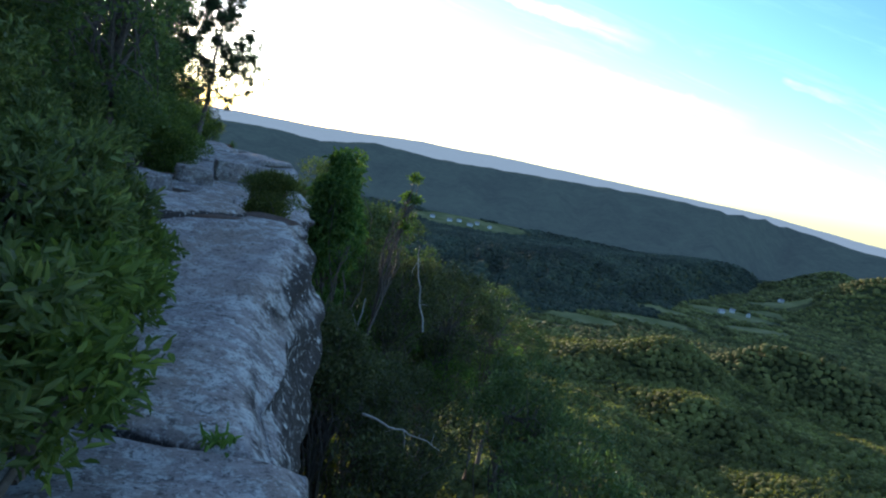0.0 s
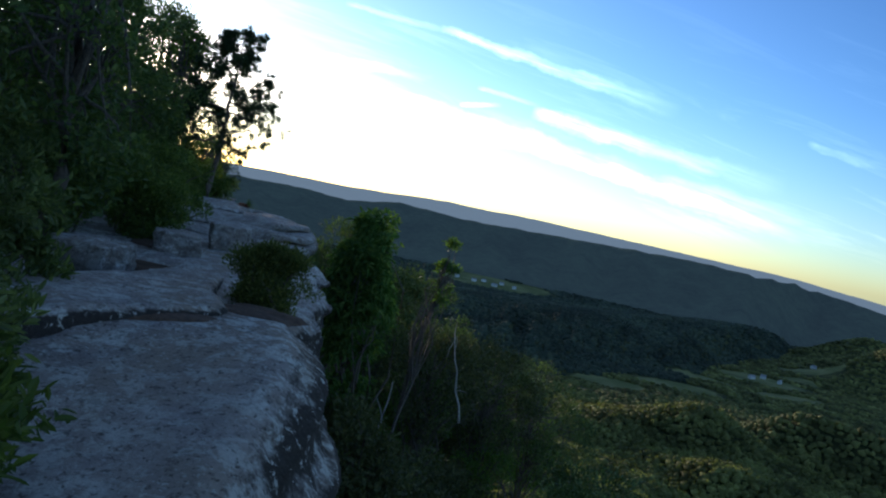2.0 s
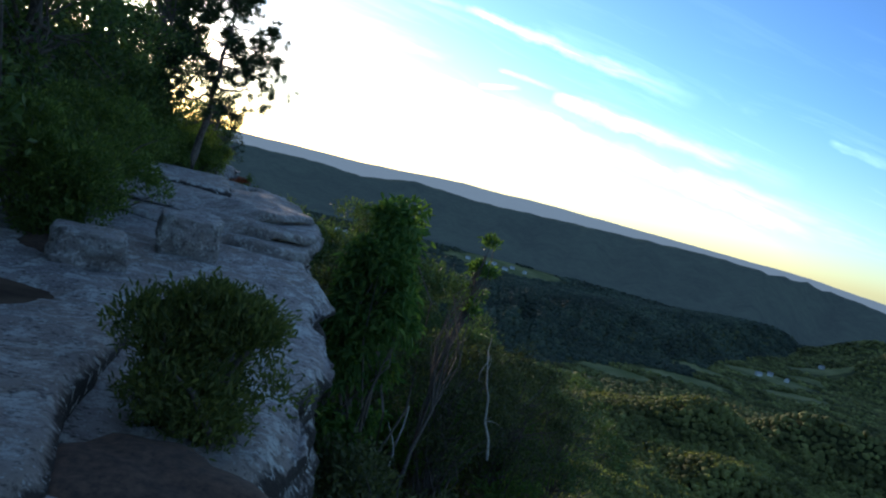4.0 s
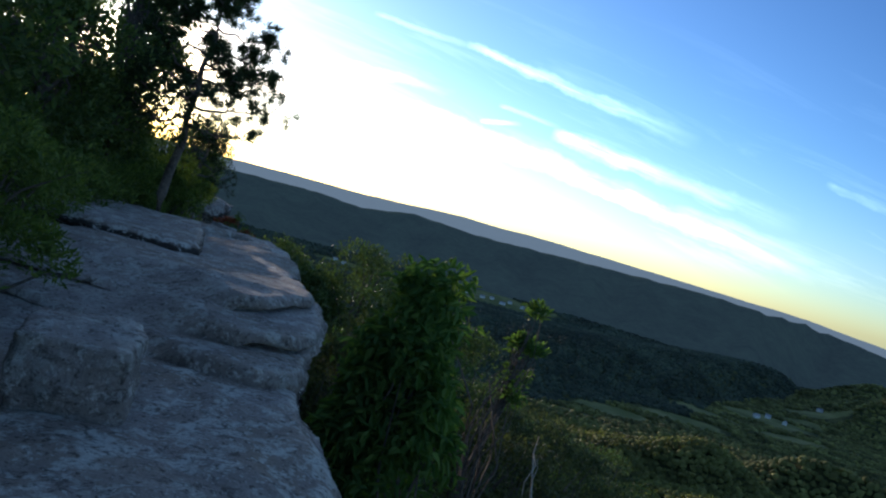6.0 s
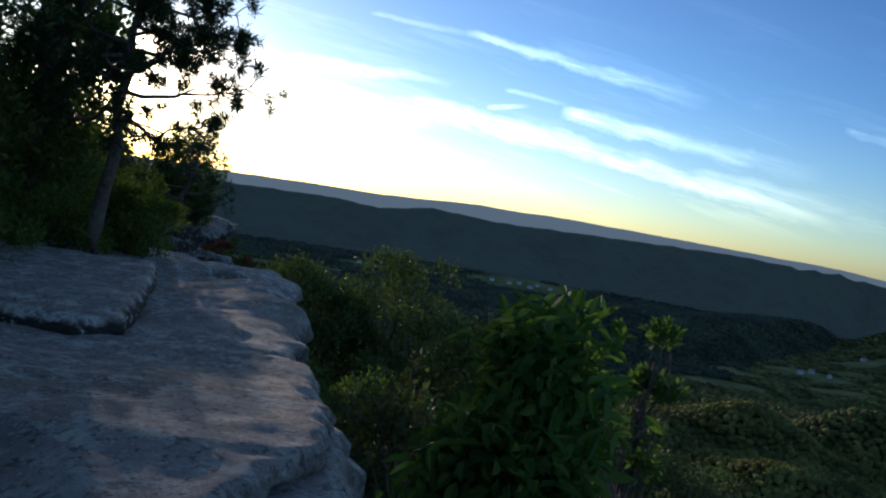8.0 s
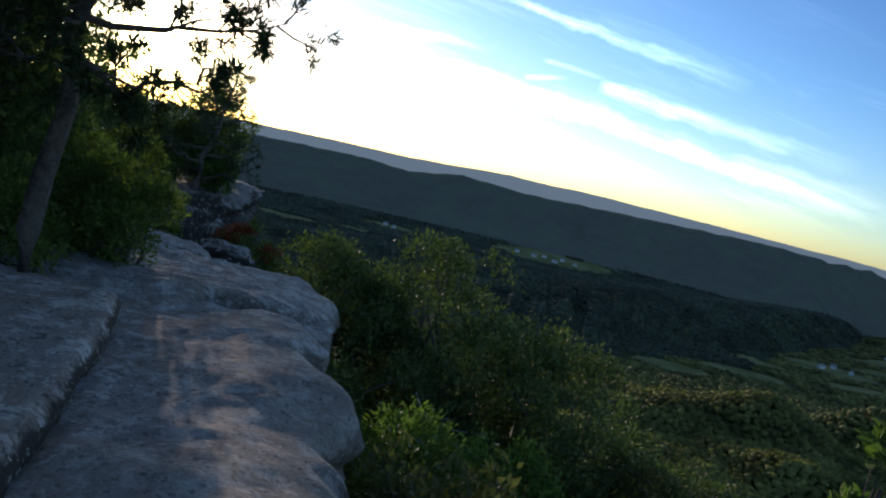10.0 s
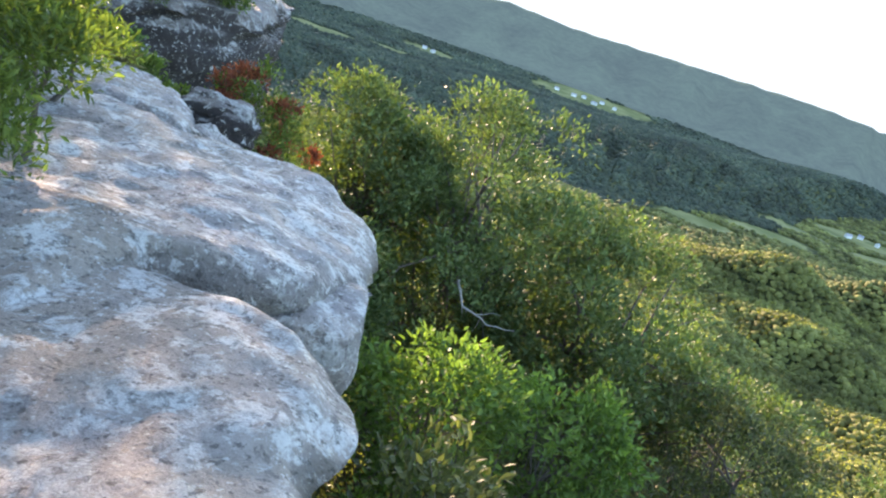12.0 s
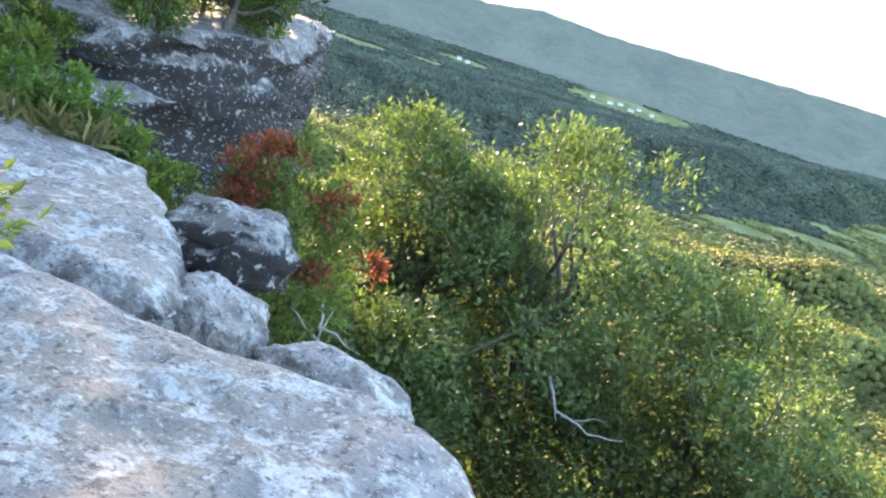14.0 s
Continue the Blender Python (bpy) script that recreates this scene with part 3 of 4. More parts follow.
def make_land():
    rings = np.concatenate([np.linspace(0.0, 24, 60)[1:], np.geomspace(25, 3400, 190)])
    ang = np.concatenate([np.linspace(-60, 70, 261), np.linspace(70, 300, 100)[1:-1]])
    spokes = len(ang)
    verts = [(0, 9, land(0, 9))]
    for r in rings:
        for a in ang:
            x, y = r * math.sin(radians(a)), 9 + r * math.cos(radians(a))
            verts.append((x, y, land(x, y)))
    faces = [(0, 1 + k, 1 + (k + 1) % spokes) for k in range(spokes)]
    for i in range(len(rings) - 1):
        a = 1 + i * spokes
        for k in range(spokes):
            n = (k + 1) % spokes
            faces.append((a + k, a + spokes + k, a + spokes + n, a + n))
    me = mesh_from("ground", verts, faces)
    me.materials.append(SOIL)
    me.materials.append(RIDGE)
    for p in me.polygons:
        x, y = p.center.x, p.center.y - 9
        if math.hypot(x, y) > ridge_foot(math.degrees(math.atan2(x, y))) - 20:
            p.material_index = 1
    ob = new("ground", me)
    tagged(ob, "wooded mountain slopes falling to a green valley", "ground", kind="structure")


make_land()


def skyline():
    pts = [(-90, 0.1), (-40, 0.0), (-18, 0.0), (-14, 0.1), (-8, 0.1), (-4, 0.3), (-0.5, 0.52), (1, 0.42), (5, 0.5), (9, 0.42), (14, 0.3), (18, 0.18), (25, 0.0), (28, -0.3), (34, -0.8), (90, -0.5)]
    verts, faces = [], []
    azs = np.linspace(-90, 90, 721)
    for a in azs:
        el = float(np.interp(a, [p[0] for p in pts], [p[1] for p in pts])) + 0.05 * noise.noise(Vector((a * 0.5, 0, 0))) + 0.025 * noise.noise(Vector((a * 2.5, 4, 0)))
        for d, z in ((4300, 4300 * math.tan(radians(el)) + 1.5), (4000, -120), (3500, -420)):
            verts.append((d * math.sin(radians(a)), d * math.cos(radians(a)), z))
    for i in range(len(azs) - 1):
        for k in range(2):
            faces.append((i * 3 + k, i * 3 + k + 1, i * 3 + k + 4, i * 3 + k + 3))
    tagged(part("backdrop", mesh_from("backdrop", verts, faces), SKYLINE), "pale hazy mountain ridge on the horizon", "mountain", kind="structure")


skyline()


# ---- the ledge, slab by slab ----
def top_near(x, y):
    return float(np.interp(y, [-9, -0.5], [-0.12, -0.07])) - 0.05 * max(0, x - 2.6)


def top_block(x, y):
    return float(np.interp(y, [-0.5, 0.6, 1.7, 2.6, 3.4, 4.4], [-0.02, 0.0, 0.06, 0.24, 0.39, 0.42])) - 0.12 * max(0, x - 2.2) + 0.03 * noise.noise(Vector((x, y, 5)))


def dip(x, y):
    """The rock sinks towards the laurels where the pale boulder lies."""
    return 0.13 * min(1.0, max(0.0, (0.55 - x) / 0.5)) * min(1.0, max(0.0, (6.8 - y) / 0.7)) * min(1.0, max(0.0, (y - 3.6) / 1.2))


def top_mid(x, y):
    pit = 0.16 * math.exp(-(((x - 0.9) / 0.13) ** 4 + ((y - 7.56) / 0.09) ** 4))
    return 0.29 + 0.05 * noise.noise(Vector((x * 0.8, y * 0.8, 2))) - 0.10 * max(0, x - 1.0) - pit - dip(x, y)


def top_long(x, y):
    z = float(np.interp(y, [12, 13, 15, 16.5, 17.6, 18.2], [0.50, 0.47, 0.47, 0.48, 0.42, 0.38]))
    swell = 0.07 * noise.noise(Vector((x * 0.9, y * 0.5, 7))) + 0.015 * noise.noise(Vector((x * 1.2, y * 3.0, 1)))
    return z + swell - 0.10 * min(1, max(0, -0.7 - x)) - 0.10 * max(0, x - lerp_table(R_LONG, y) + 0.5)


def top_nose(x, y):
    return float(np.interp(y, [16.4, 17.4, 18, 19, 20.2], [0.34, 0.41, 0.38, 0.26, 0.12])) + 0.05 * noise.noise(Vector((x * 1.2, y * 1.2, 3))) - 0.22 * max(0, x + 1.7)


R_NEAR = [(-9, 4.4), (-4, 3.62), (-1, 3.12), (-0.4, 3.0)]
R_BLOCK = [(-0.42, 2.92), (0.5, 2.62), (1.8, 2.40), (2.6, 2.40), (3.1, 2.38), (3.44, 2.34), (3.8, 2.25), (4.36, 2.05)]
R_MID = [(4.2, 2.0), (5.5, 1.98), (6.4, 1.92), (6.9, 1.87), (7.43, 1.8), (7.9, 1.6), (8.2, 1.52), (8.7, 1.5), (8.96, 1.44), (9.5, 1.15), (10.3, 1.0)]
R_LONG = [(10, 0.95), (11, 0.88), (11.9, 0.69), (12.3, 0.62), (12.74, 0.38), (13.2, 0.2), (13.77, 0.09), (14.5, -0.05), (15.1, -0.33), (15.4, -0.31), (15.64, -0.28), (15.85, -0.4), (16.0, -0.57), (16.3, -0.77), (16.8, -0.92), (17.03, -1.03), (17.1, -1.14), (17.2, -1.4), (17.3, -1.65), (17.6, -1.95), (18.2, -2.9)]
R_NOSE = [(16.4, -1.9), (17.3, -1.8), (17.42, -1.5), (17.55, -1.25), (17.8, -1.13), (18.3, -1.05), (18.85, -1.1), (19.2, -1.25), (19.45, -1.5), (19.6, -1.85), (19.75, -2.5)]


def flat(v):
    return [(-100, v), (100, v)]


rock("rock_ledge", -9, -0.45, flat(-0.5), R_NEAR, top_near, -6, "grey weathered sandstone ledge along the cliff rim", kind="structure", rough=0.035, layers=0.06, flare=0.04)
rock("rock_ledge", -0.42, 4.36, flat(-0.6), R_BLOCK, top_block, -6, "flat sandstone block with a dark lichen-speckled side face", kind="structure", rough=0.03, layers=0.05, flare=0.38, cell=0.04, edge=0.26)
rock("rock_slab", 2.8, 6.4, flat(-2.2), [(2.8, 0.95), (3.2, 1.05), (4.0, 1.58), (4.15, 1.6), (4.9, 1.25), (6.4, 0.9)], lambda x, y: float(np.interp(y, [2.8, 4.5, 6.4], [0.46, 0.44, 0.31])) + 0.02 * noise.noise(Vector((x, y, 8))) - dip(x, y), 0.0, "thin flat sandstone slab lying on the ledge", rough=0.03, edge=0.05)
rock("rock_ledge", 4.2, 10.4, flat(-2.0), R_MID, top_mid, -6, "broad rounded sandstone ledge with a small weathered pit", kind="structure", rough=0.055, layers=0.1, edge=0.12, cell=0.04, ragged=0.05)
def layer_top(y0, low, high, seed):
    def top(x, y):
        f = min(1.0, max(0.0, (y - y0) / (0.06 + 1.1 * max(0.0, 0.35 - x))))
        return low + (high(y) - low) * f * f * (3 - 2 * f) + 0.03 * noise.noise(Vector((x, y, seed)))
    return top


rock("rock_layer", 9.7, 13.2, flat(-2.0), [(9.7, 0.75), (10.0, 1.0), (10.4, 0.95), (11, 0.92), (11.6, 0.84), (12.2, 0.66), (13.2, 0.3)], layer_top(9.7, 0.27, lambda y: 0.38, 8), 0.18, "low bedding layer of grey sandstone", rough=0.04, layers=0.03, cell=0.04, undercut=0.22, ragged=0.06, mat=PALE)
rock("rock_layer", 10.2, 13.4, flat(-2.0), [(10.2, 0.45), (10.5, 0.84), (10.9, 0.93), (11.4, 0.84), (12.2, 0.66), (13.4, 0.2)], layer_top(10.2, 0.36, lambda y: 0.51 - 0.02 * max(0, y - 12), 9), 0.33, "middle bedding layer of grey sandstone with an undercut rim", rough=0.04, layers=0.03, cell=0.04, undercut=0.3, ragged=0.07, mat=PALE)
rock("rock_layer", 10.7, 13.0, flat(-2.0), [(10.7, 0.2), (10.95, 0.5), (11.3, 0.56), (11.7, 0.68), (12.2, 0.58), (13.0, 0.2)], layer_top(10.7, 0.48, lambda y: float(np.interp(y, [10.7, 11.4, 13.0], [0.63, 0.65, 0.48])), 4), 0.46, "upper bedding layer of pale sandstone with a split rim", rough=0.04, layers=0.03, cell=0.04, undercut=0.34, ragged=0.07, mat=PALE)
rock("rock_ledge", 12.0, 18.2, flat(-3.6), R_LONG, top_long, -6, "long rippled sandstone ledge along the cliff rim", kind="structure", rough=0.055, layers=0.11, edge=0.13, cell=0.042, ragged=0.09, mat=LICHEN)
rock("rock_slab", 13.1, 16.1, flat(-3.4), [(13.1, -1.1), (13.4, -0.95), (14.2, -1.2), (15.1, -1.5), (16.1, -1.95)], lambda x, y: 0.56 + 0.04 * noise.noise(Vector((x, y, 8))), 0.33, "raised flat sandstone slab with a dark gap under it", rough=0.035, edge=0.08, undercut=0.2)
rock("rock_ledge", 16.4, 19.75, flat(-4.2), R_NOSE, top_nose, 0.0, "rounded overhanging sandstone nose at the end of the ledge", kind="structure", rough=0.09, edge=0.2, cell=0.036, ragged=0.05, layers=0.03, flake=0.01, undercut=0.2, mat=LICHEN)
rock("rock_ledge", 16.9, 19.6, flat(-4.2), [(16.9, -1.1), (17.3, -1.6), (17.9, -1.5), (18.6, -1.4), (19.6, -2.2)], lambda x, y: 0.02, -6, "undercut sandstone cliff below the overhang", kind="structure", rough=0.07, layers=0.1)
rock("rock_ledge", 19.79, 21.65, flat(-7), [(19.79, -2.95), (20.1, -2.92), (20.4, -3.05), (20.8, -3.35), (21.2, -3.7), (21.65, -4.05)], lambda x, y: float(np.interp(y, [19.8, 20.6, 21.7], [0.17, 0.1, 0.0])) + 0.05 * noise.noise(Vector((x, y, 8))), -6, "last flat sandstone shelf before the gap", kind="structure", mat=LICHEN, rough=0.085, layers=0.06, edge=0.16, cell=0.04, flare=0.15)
boulder("blocky grey boulder standing on the ledge", (0.17, 8.85, 0.43), (0.6, 0.74, 0.46), 2, 20, square=0.72, mat=PALE, rough=0.09)
boulder("pale rounded boulder beside the laurel shrubs", (-0.08, 5.6, 0.33), (0.74, 0.62, 0.42), 5, -15, square=0.7, mat=PALE)
boulder("small grey boulder under the green shrubs", (0.02, 7.4, 0.38), (0.58, 0.5, 0.36), 6, 30, square=0.75, mat=PALE)
boulder("dark lichened boulder wedged in the gap", (-3.13, 20.95, -0.05), (0.74, 0.56, 0.47), 8, 20, CLIFF, 0.35, 0.14)
boulder("rounded grey boulder below the shelf", (-2.92, 20.35, -0.36), (0.66, 0.6, 0.8), 9, 10, PALE, 0.4, 0.13)
boulder("grey boulder below the overhanging nose", (-2.26, 20.3, -0.42), (0.84, 0.56, 0.66), 11, -20, LICHEN, 0.35, 0.14)
boulder("grey rock wedged under the overhang", (-1.22, 17.85, -0.06), (0.6, 0.8, 0.56), 12, 10, LICHEN, 0.5)

# far rock tower with its dark face
rock("rock_tower", 25.6, 33, flat(-16), [(25.6, -7.2), (26.6, -6.4), (28, -5.95), (29.2, -5.9), (30.5, -6.2), (33, -7)], lambda x, y: 0.0 + 0.15 * noise.noise(Vector((x, y, 8)) * 0.8) + 0.1 * max(0, -x - 8), -12, "dark lichen-streaked rock tower beyond the gap", rough=0.12, cell=0.14, layers=0.16, edge=0.2, mat=CLIFF, kind="structure")
rock("rock_layer", 24.6, 27, flat(-16), [(24.6, -7.4), (25.2, -6.9), (26, -6.7), (27, -6.6)], lambda x, y: -0.75 + 0.12 * noise.noise(Vector((x, y, 2))), -10, "stepped rock shelf below the tower", rough=0.12, cell=0.14, layers=0.2, edge=0.15, mat=CLIFF, kind="structure")
rock("rock_layer", 24.0, 26.5, flat(-16), [(24.0, -8.6), (25, -8.0), (26.5, -7.8)], lambda x, y: 0.1 + 0.1 * noise.noise(Vector((x, y, 2))), -3, "weathered grey rock layers beside the tower", rough=0.1, cell=0.12, layers=0.22, edge=0.12, kind="structure")

# ---- plants beside the path ----
for i, (x, y, h, w, n) in enumerate([(1.95, -1.05, 0.8, 0.45, 420), (1.6, 0.1, 0.75, 0.42, 420), (1.35, 1.35, 0.7, 0.42, 420), (1.75, -2.6, 1.2, 0.65, 520), (1.5, -1.3, 1.2, 0.75, 620), (1.12, 0.15, 1.15, 0.75, 620), (0.95, 1.2, 1.0, 0.68, 560), (0.42, 2.3, 1.1, 0.75, 560), (-0.1, 3.5, 1.1, 0.75, 520), (0.5, -3.4, 1.7, 0.9, 520), (0.2, -0.6, 2.1, 1.0, 620), (-0.5, 1.6, 2.1, 1.0, 620), (-1.2, 3.4, 1.9, 1.1, 560), (-1.3, 5.4, 1.5, 0.95, 560)]):
    plant("laurel_shrub", "dense green laurel shrub crowding the ledge", "shrub", (x, y, 0.0), (x, y, h * 0.52), (w, w * 1.15, h * 0.55), n, 13, (0.078, 0.028), BLUEBERRY if i < 3 else LAUREL, 100 + i, grain=0.35, trunk=False, group="laurel shrubs along the ledge", clump=0.2, spread=0.035, inner=0.3, gap=-0.06)
for i, (x, y, h, w) in enumerate([(-0.62, 8.1, 0.8, 0.42), (-0.95, 8.3, 1.15, 0.7), (-1.2, 9.6, 1.25, 0.75), (-1.3, 7.2, 1.0, 0.6), (-2.2, 11.4, 1.3, 0.9), (-2.9, 13.0, 1.1, 0.8), (-3.0, 14.6, 1.0, 0.8), (-3.3, 16.4, 0.95, 0.7), (-3.4, 17.8, 1.15, 0.6), (-3.62, 18.8, 1.15, 0.62), (-2.85, 17.6, 0.9, 0.45)]):
    plant("green_shrub", "leafy green shrub at the back of the ledge", "shrub", (x, y, 0.2), (x, y, 0.25 + h * 0.5), (w, w, h * 0.55), 520, 13, (0.06, 0.022), BLUEBERRY, 140 + i, grain=0.35, trunk=False, group="green shrubs behind the ledge", plain=True, clump=0.18, spread=0.035, inner=0.3, gap=-0.2)
for i, (x, y, z, h, w) in enumerate([(-5.2, 22.2, -0.6, 1.0, 0.5), (-4.5, 22.1, -0.7, 0.8, 0.45), (-5.9, 22.6, -0.6, 0.9, 0.5), (-6.9, 26.3, -0.1, 0.7, 0.5), (-7.6, 25.4, -0.7, 0.9, 0.6), (-6.3, 28.2, 0.0, 0.7, 0.5), (-7.4, 27.2, 0.0, 0.9, 0.6), (-7.0, 29.3, 0.0, 0.9, 0.7), (-9, 26.5, 0.1, 0.8, 0.8), (-10.5, 25.5, 0.1, 1.0, 0.9)]):
    plant("green_shrub", "yellow-green shrub growing on the rock shelves", "shrub", (x, y, z), (x, y, z + h * 0.5), (w, w, h * 0.55), 320, 11, (0.07, 0.027), LIME if i in (0, 3, 5) else BLUEBERRY, 170 + i, grain=0.35, trunk=False, group="shrubs on the far shelves", clump=0.16, spread=0.035, inner=0.3, gap=-0.15)
plant("low_bush", "low bushy juniper-like shrub in a crack of the ledge", "shrub", (1.56, 5.3, 0.2), (1.55, 5.35, 0.46), (0.42, 0.48, 0.34), 1100, 20, (0.036, 0.013), BUSH, 160, grain=0.25, clump=0.15, gap=0.04, trunk=False, spread=0.03, rise=0.8, inner=0.3)
red = plant("red_shrub", "green shrub with rusty red new leaves on the rim", "shrub", (-3.3, 22.3, -1.7), (-3.25, 22.2, -0.6), (0.62, 0.5, 0.85), 560, 11, (0.06, 0.024), BLUEBERRY, 161, grain=0.3, trunk=False, spread=0.04)
rng = np.random.default_rng(5)
tips, outs = crown_tips(rng, (0.05, -0.1, 1.15), (0.64, 0.52, 0.88), 420, -0.2, 0.3, 0.9, 0.15)
outs, tips = outs[tips[:, 2] > 1.0], tips[tips[:, 2] > 1.0]
places, ways = leaves_at(rng, tips, outs, 13, 0.03, 0.5)
part("new_growth", leaf_mesh("new_growth", rng, places, ways, 0.055, 0.022), RUST, red, "rusty red young leaves")["kind"] = "stuff"

# ---- trees rising from below the rim ----
plant("hickory_tree", "broad-leaved tree with drooping leaves rising beside the rim", "tree", (1.9, 13.4, -9), (1.53, 13.25, -0.8), (0.57, 0.58, 2.45), 860, 12, (0.15, 0.06), HICKORY, 200, grain=0.45, rise=-0.3, spread=0.075, stems=40, thick=0.09, droop=0.4, gap=-0.14, clump=0.3)
plant("sapling_tree", "thin sapling with sparse yellow-green leaves", "tree", (2.5, 16.3, -6), (3.1, 16.9, -0.15), (0.28, 0.28, 0.95), 90, 9, (0.11, 0.05), LIME, 201, grain=0.3, spread=0.05, stems=40, thick=0.05, gap=-0.2, clump=0.14)
for i, (x, y, z, rx, rz, n) in enumerate([(3.3, 19.2, -3.3, 1.7, 1.8, 900), (5.2, 22, -3.8, 1.9, 1.7, 900), (7.2, 25, -5.2, 2.3, 2, 900), (5, 26.5, -4.8, 2, 1.9, 900), (6.4, 13, -4.0, 1.3, 1.2, 700), (4, 15, -5.6, 1.8, 2.2, 900), (3.8, 9.5, -5.2, 1.6, 1.8, 800), (6.8, 8, -4.0, 1.5, 1.3, 800), (4.7, 5.2, -5.2, 1.6, 1.5, 800), (8.4, 17, -6.2, 2.2, 2, 900), (9.8, 12, -7.2, 2.5, 2.2, 900), (2.9, 12, -5, 1.3, 2, 700), (0.6, 16.9, -1.6, 0.7, 1.5, 500), (2.3, 11.2, -3.2, 0.9, 1.3, 500), (1.9, 12.4, -3.4, 0.8, 1.2, 500), (-0.1, 19.2, -2.6, 0.8, 1.3, 500)]):
    plant("scrub_tree", "dull green scrubby tree below the cliff rim", "tree", (x, y, z - 6), (x, y, z), (rx, rx, rz), n, 10, (0.11, 0.05), OAK if i in (2, 4, 7, 9) else DULL, 210 + i, grain=0.7, spread=0.1, stems=60, thick=0.07, gap=-0.08, group="scrub trees below the rim", plain=True, clump=0.42)
for i, (x, y, z, rx, rz, n, m) in enumerate([(-0.6, 30, -3.6, 3.6, 3.6, 1900, OAK), (2.2, 29, -4.6, 3.0, 3.2, 1500, OAK), (-3.4, 30.5, -3.6, 2.6, 3.2, 1200, OAK), (3.4, 24, -6.2, 2.4, 2.2, 1000, DULL), (0.5, 25, -6.5, 2.4, 2.4, 1000, DULL), (5.2, 31, -7, 3.2, 3.2, 1200, OAK), (-3.2, 26, -4.0, 1.6, 2.0, 800, OAK)]):
    plant("oak_tree", "spreading oak with sunlit leaf tips below the rim", "tree", (x, y, z - 9), (x, y, z), (rx, rx, rz), int(n * 1.25), 15, (0.14, 0.07), m, 230 + i, grain=1.1, spread=0.13, stems=70, thick=0.16, gap=-0.02, group="oaks below the rim", plain=True, clump=0.7)
for i, (x, y, z, rx, rz, n) in enumerate([(-0.5, 21.4, -2.3, 0.9, 1.1, 420), (0.9, 22.2, -3.0, 1.1, 1.1, 500), (-0.2, 20.0, -3.4, 1.0, 1.0, 420), (2.9, 21.0, -4.6, 1.5, 1.2, 600), (5.0, 22.5, -6, 1.9, 1.5, 700)]):
    plant("young_tree", "bright yellow-green young tree below the ledge", "tree", (x, y, z - 7), (x, y, z), (rx, rx, rz), n, 10, (0.10, 0.045), LIME, 250 + i, grain=0.5, spread=0.09, stems=40, thick=0.05, group="young trees below the ledge", clump=0.34)
plant("bright_tree", "bright yellow-green tree standing out on the wooded slope", "tree", (13.2, 62.5, -26), (13.2, 62.5, -17.6), (2.4, 2.4, 2.6), 600, 9, (0.4, 0.2), LIME, 260, grain=1.2, spread=0.3, stems=20, thick=0.2)

# ---- the wood behind the ledge ----
pine("open-crowned pine with a bare lower trunk at the ledge", (-2.55, 16.0, 0.3), 4.0, (0.12, 0.15), 28, 1.12, 300, thick=0.08, low=0.42, tuft=0.1, per=52, twigs=11)
pine("small windswept pine on the rock tower", (-6.7, 27.8, -0.1), 2.8, (0.6, 0), 15, 1.35, 301, thick=0.09, low=0.2, tuft=0.12, per=14, twigs=11)
for i, (x, y, h, w) in enumerate([(-3.6, 11, 2.6, 1.0), (-4.0, 13.2, 2.4, 1.1), (-4.3, 15.4, 2.6, 1.0), (-4.6, 17.4, 2.6, 0.9), (-5.2, 19.4, 1.9, 0.8), (-5.6, 12, 3, 1.3), (-6.2, 15.5, 3, 1.4), (-6.8, 19, 3, 1.4), (-3.3, 8.6, 2.6, 0.9), (-7.6, 23.4, 2.2, 1.0), (-9.2, 26.2, 3.0, 1.3), (-7.6, 28.9, 1.4, 0.6), (-8.5, 28.0, 2.0, 0.8), (-7.7, 30.8, 2.2, 1.0), (-10.4, 30, 3.6, 1.6), (-12.5, 27, 3.6, 1.8), (-7.4, 29.5, 2.4, 1.1)]):
    plant("understory_tree", "dark leafy understory tree at the edge of the wood", "tree", (x, y, -0.4), (x, y, h * 0.5), (w, w, h * 0.52), 620, 11, (0.10, 0.045), WOODS, 360 + i, grain=0.5, spread=0.08, stems=30, thick=0.05, group="understory of the wood", gap=-0.2, plain=True, clump=0.36)
for i, (x, y, h) in enumerate([(-4.4, 12.5, 6.5), (-5.4, 17, 7.5), (-6.8, 14, 7), (-7.4, 20.6, 6.5), (-9.6, 23, 7)]):
    pine("dark pine in the wood behind the ledge", (x, y, 0.0), h, (0.2, 0.1), 22, 1.5, 310 + i, thick=0.1, low=0.22, group="pines in the wood", per=16)
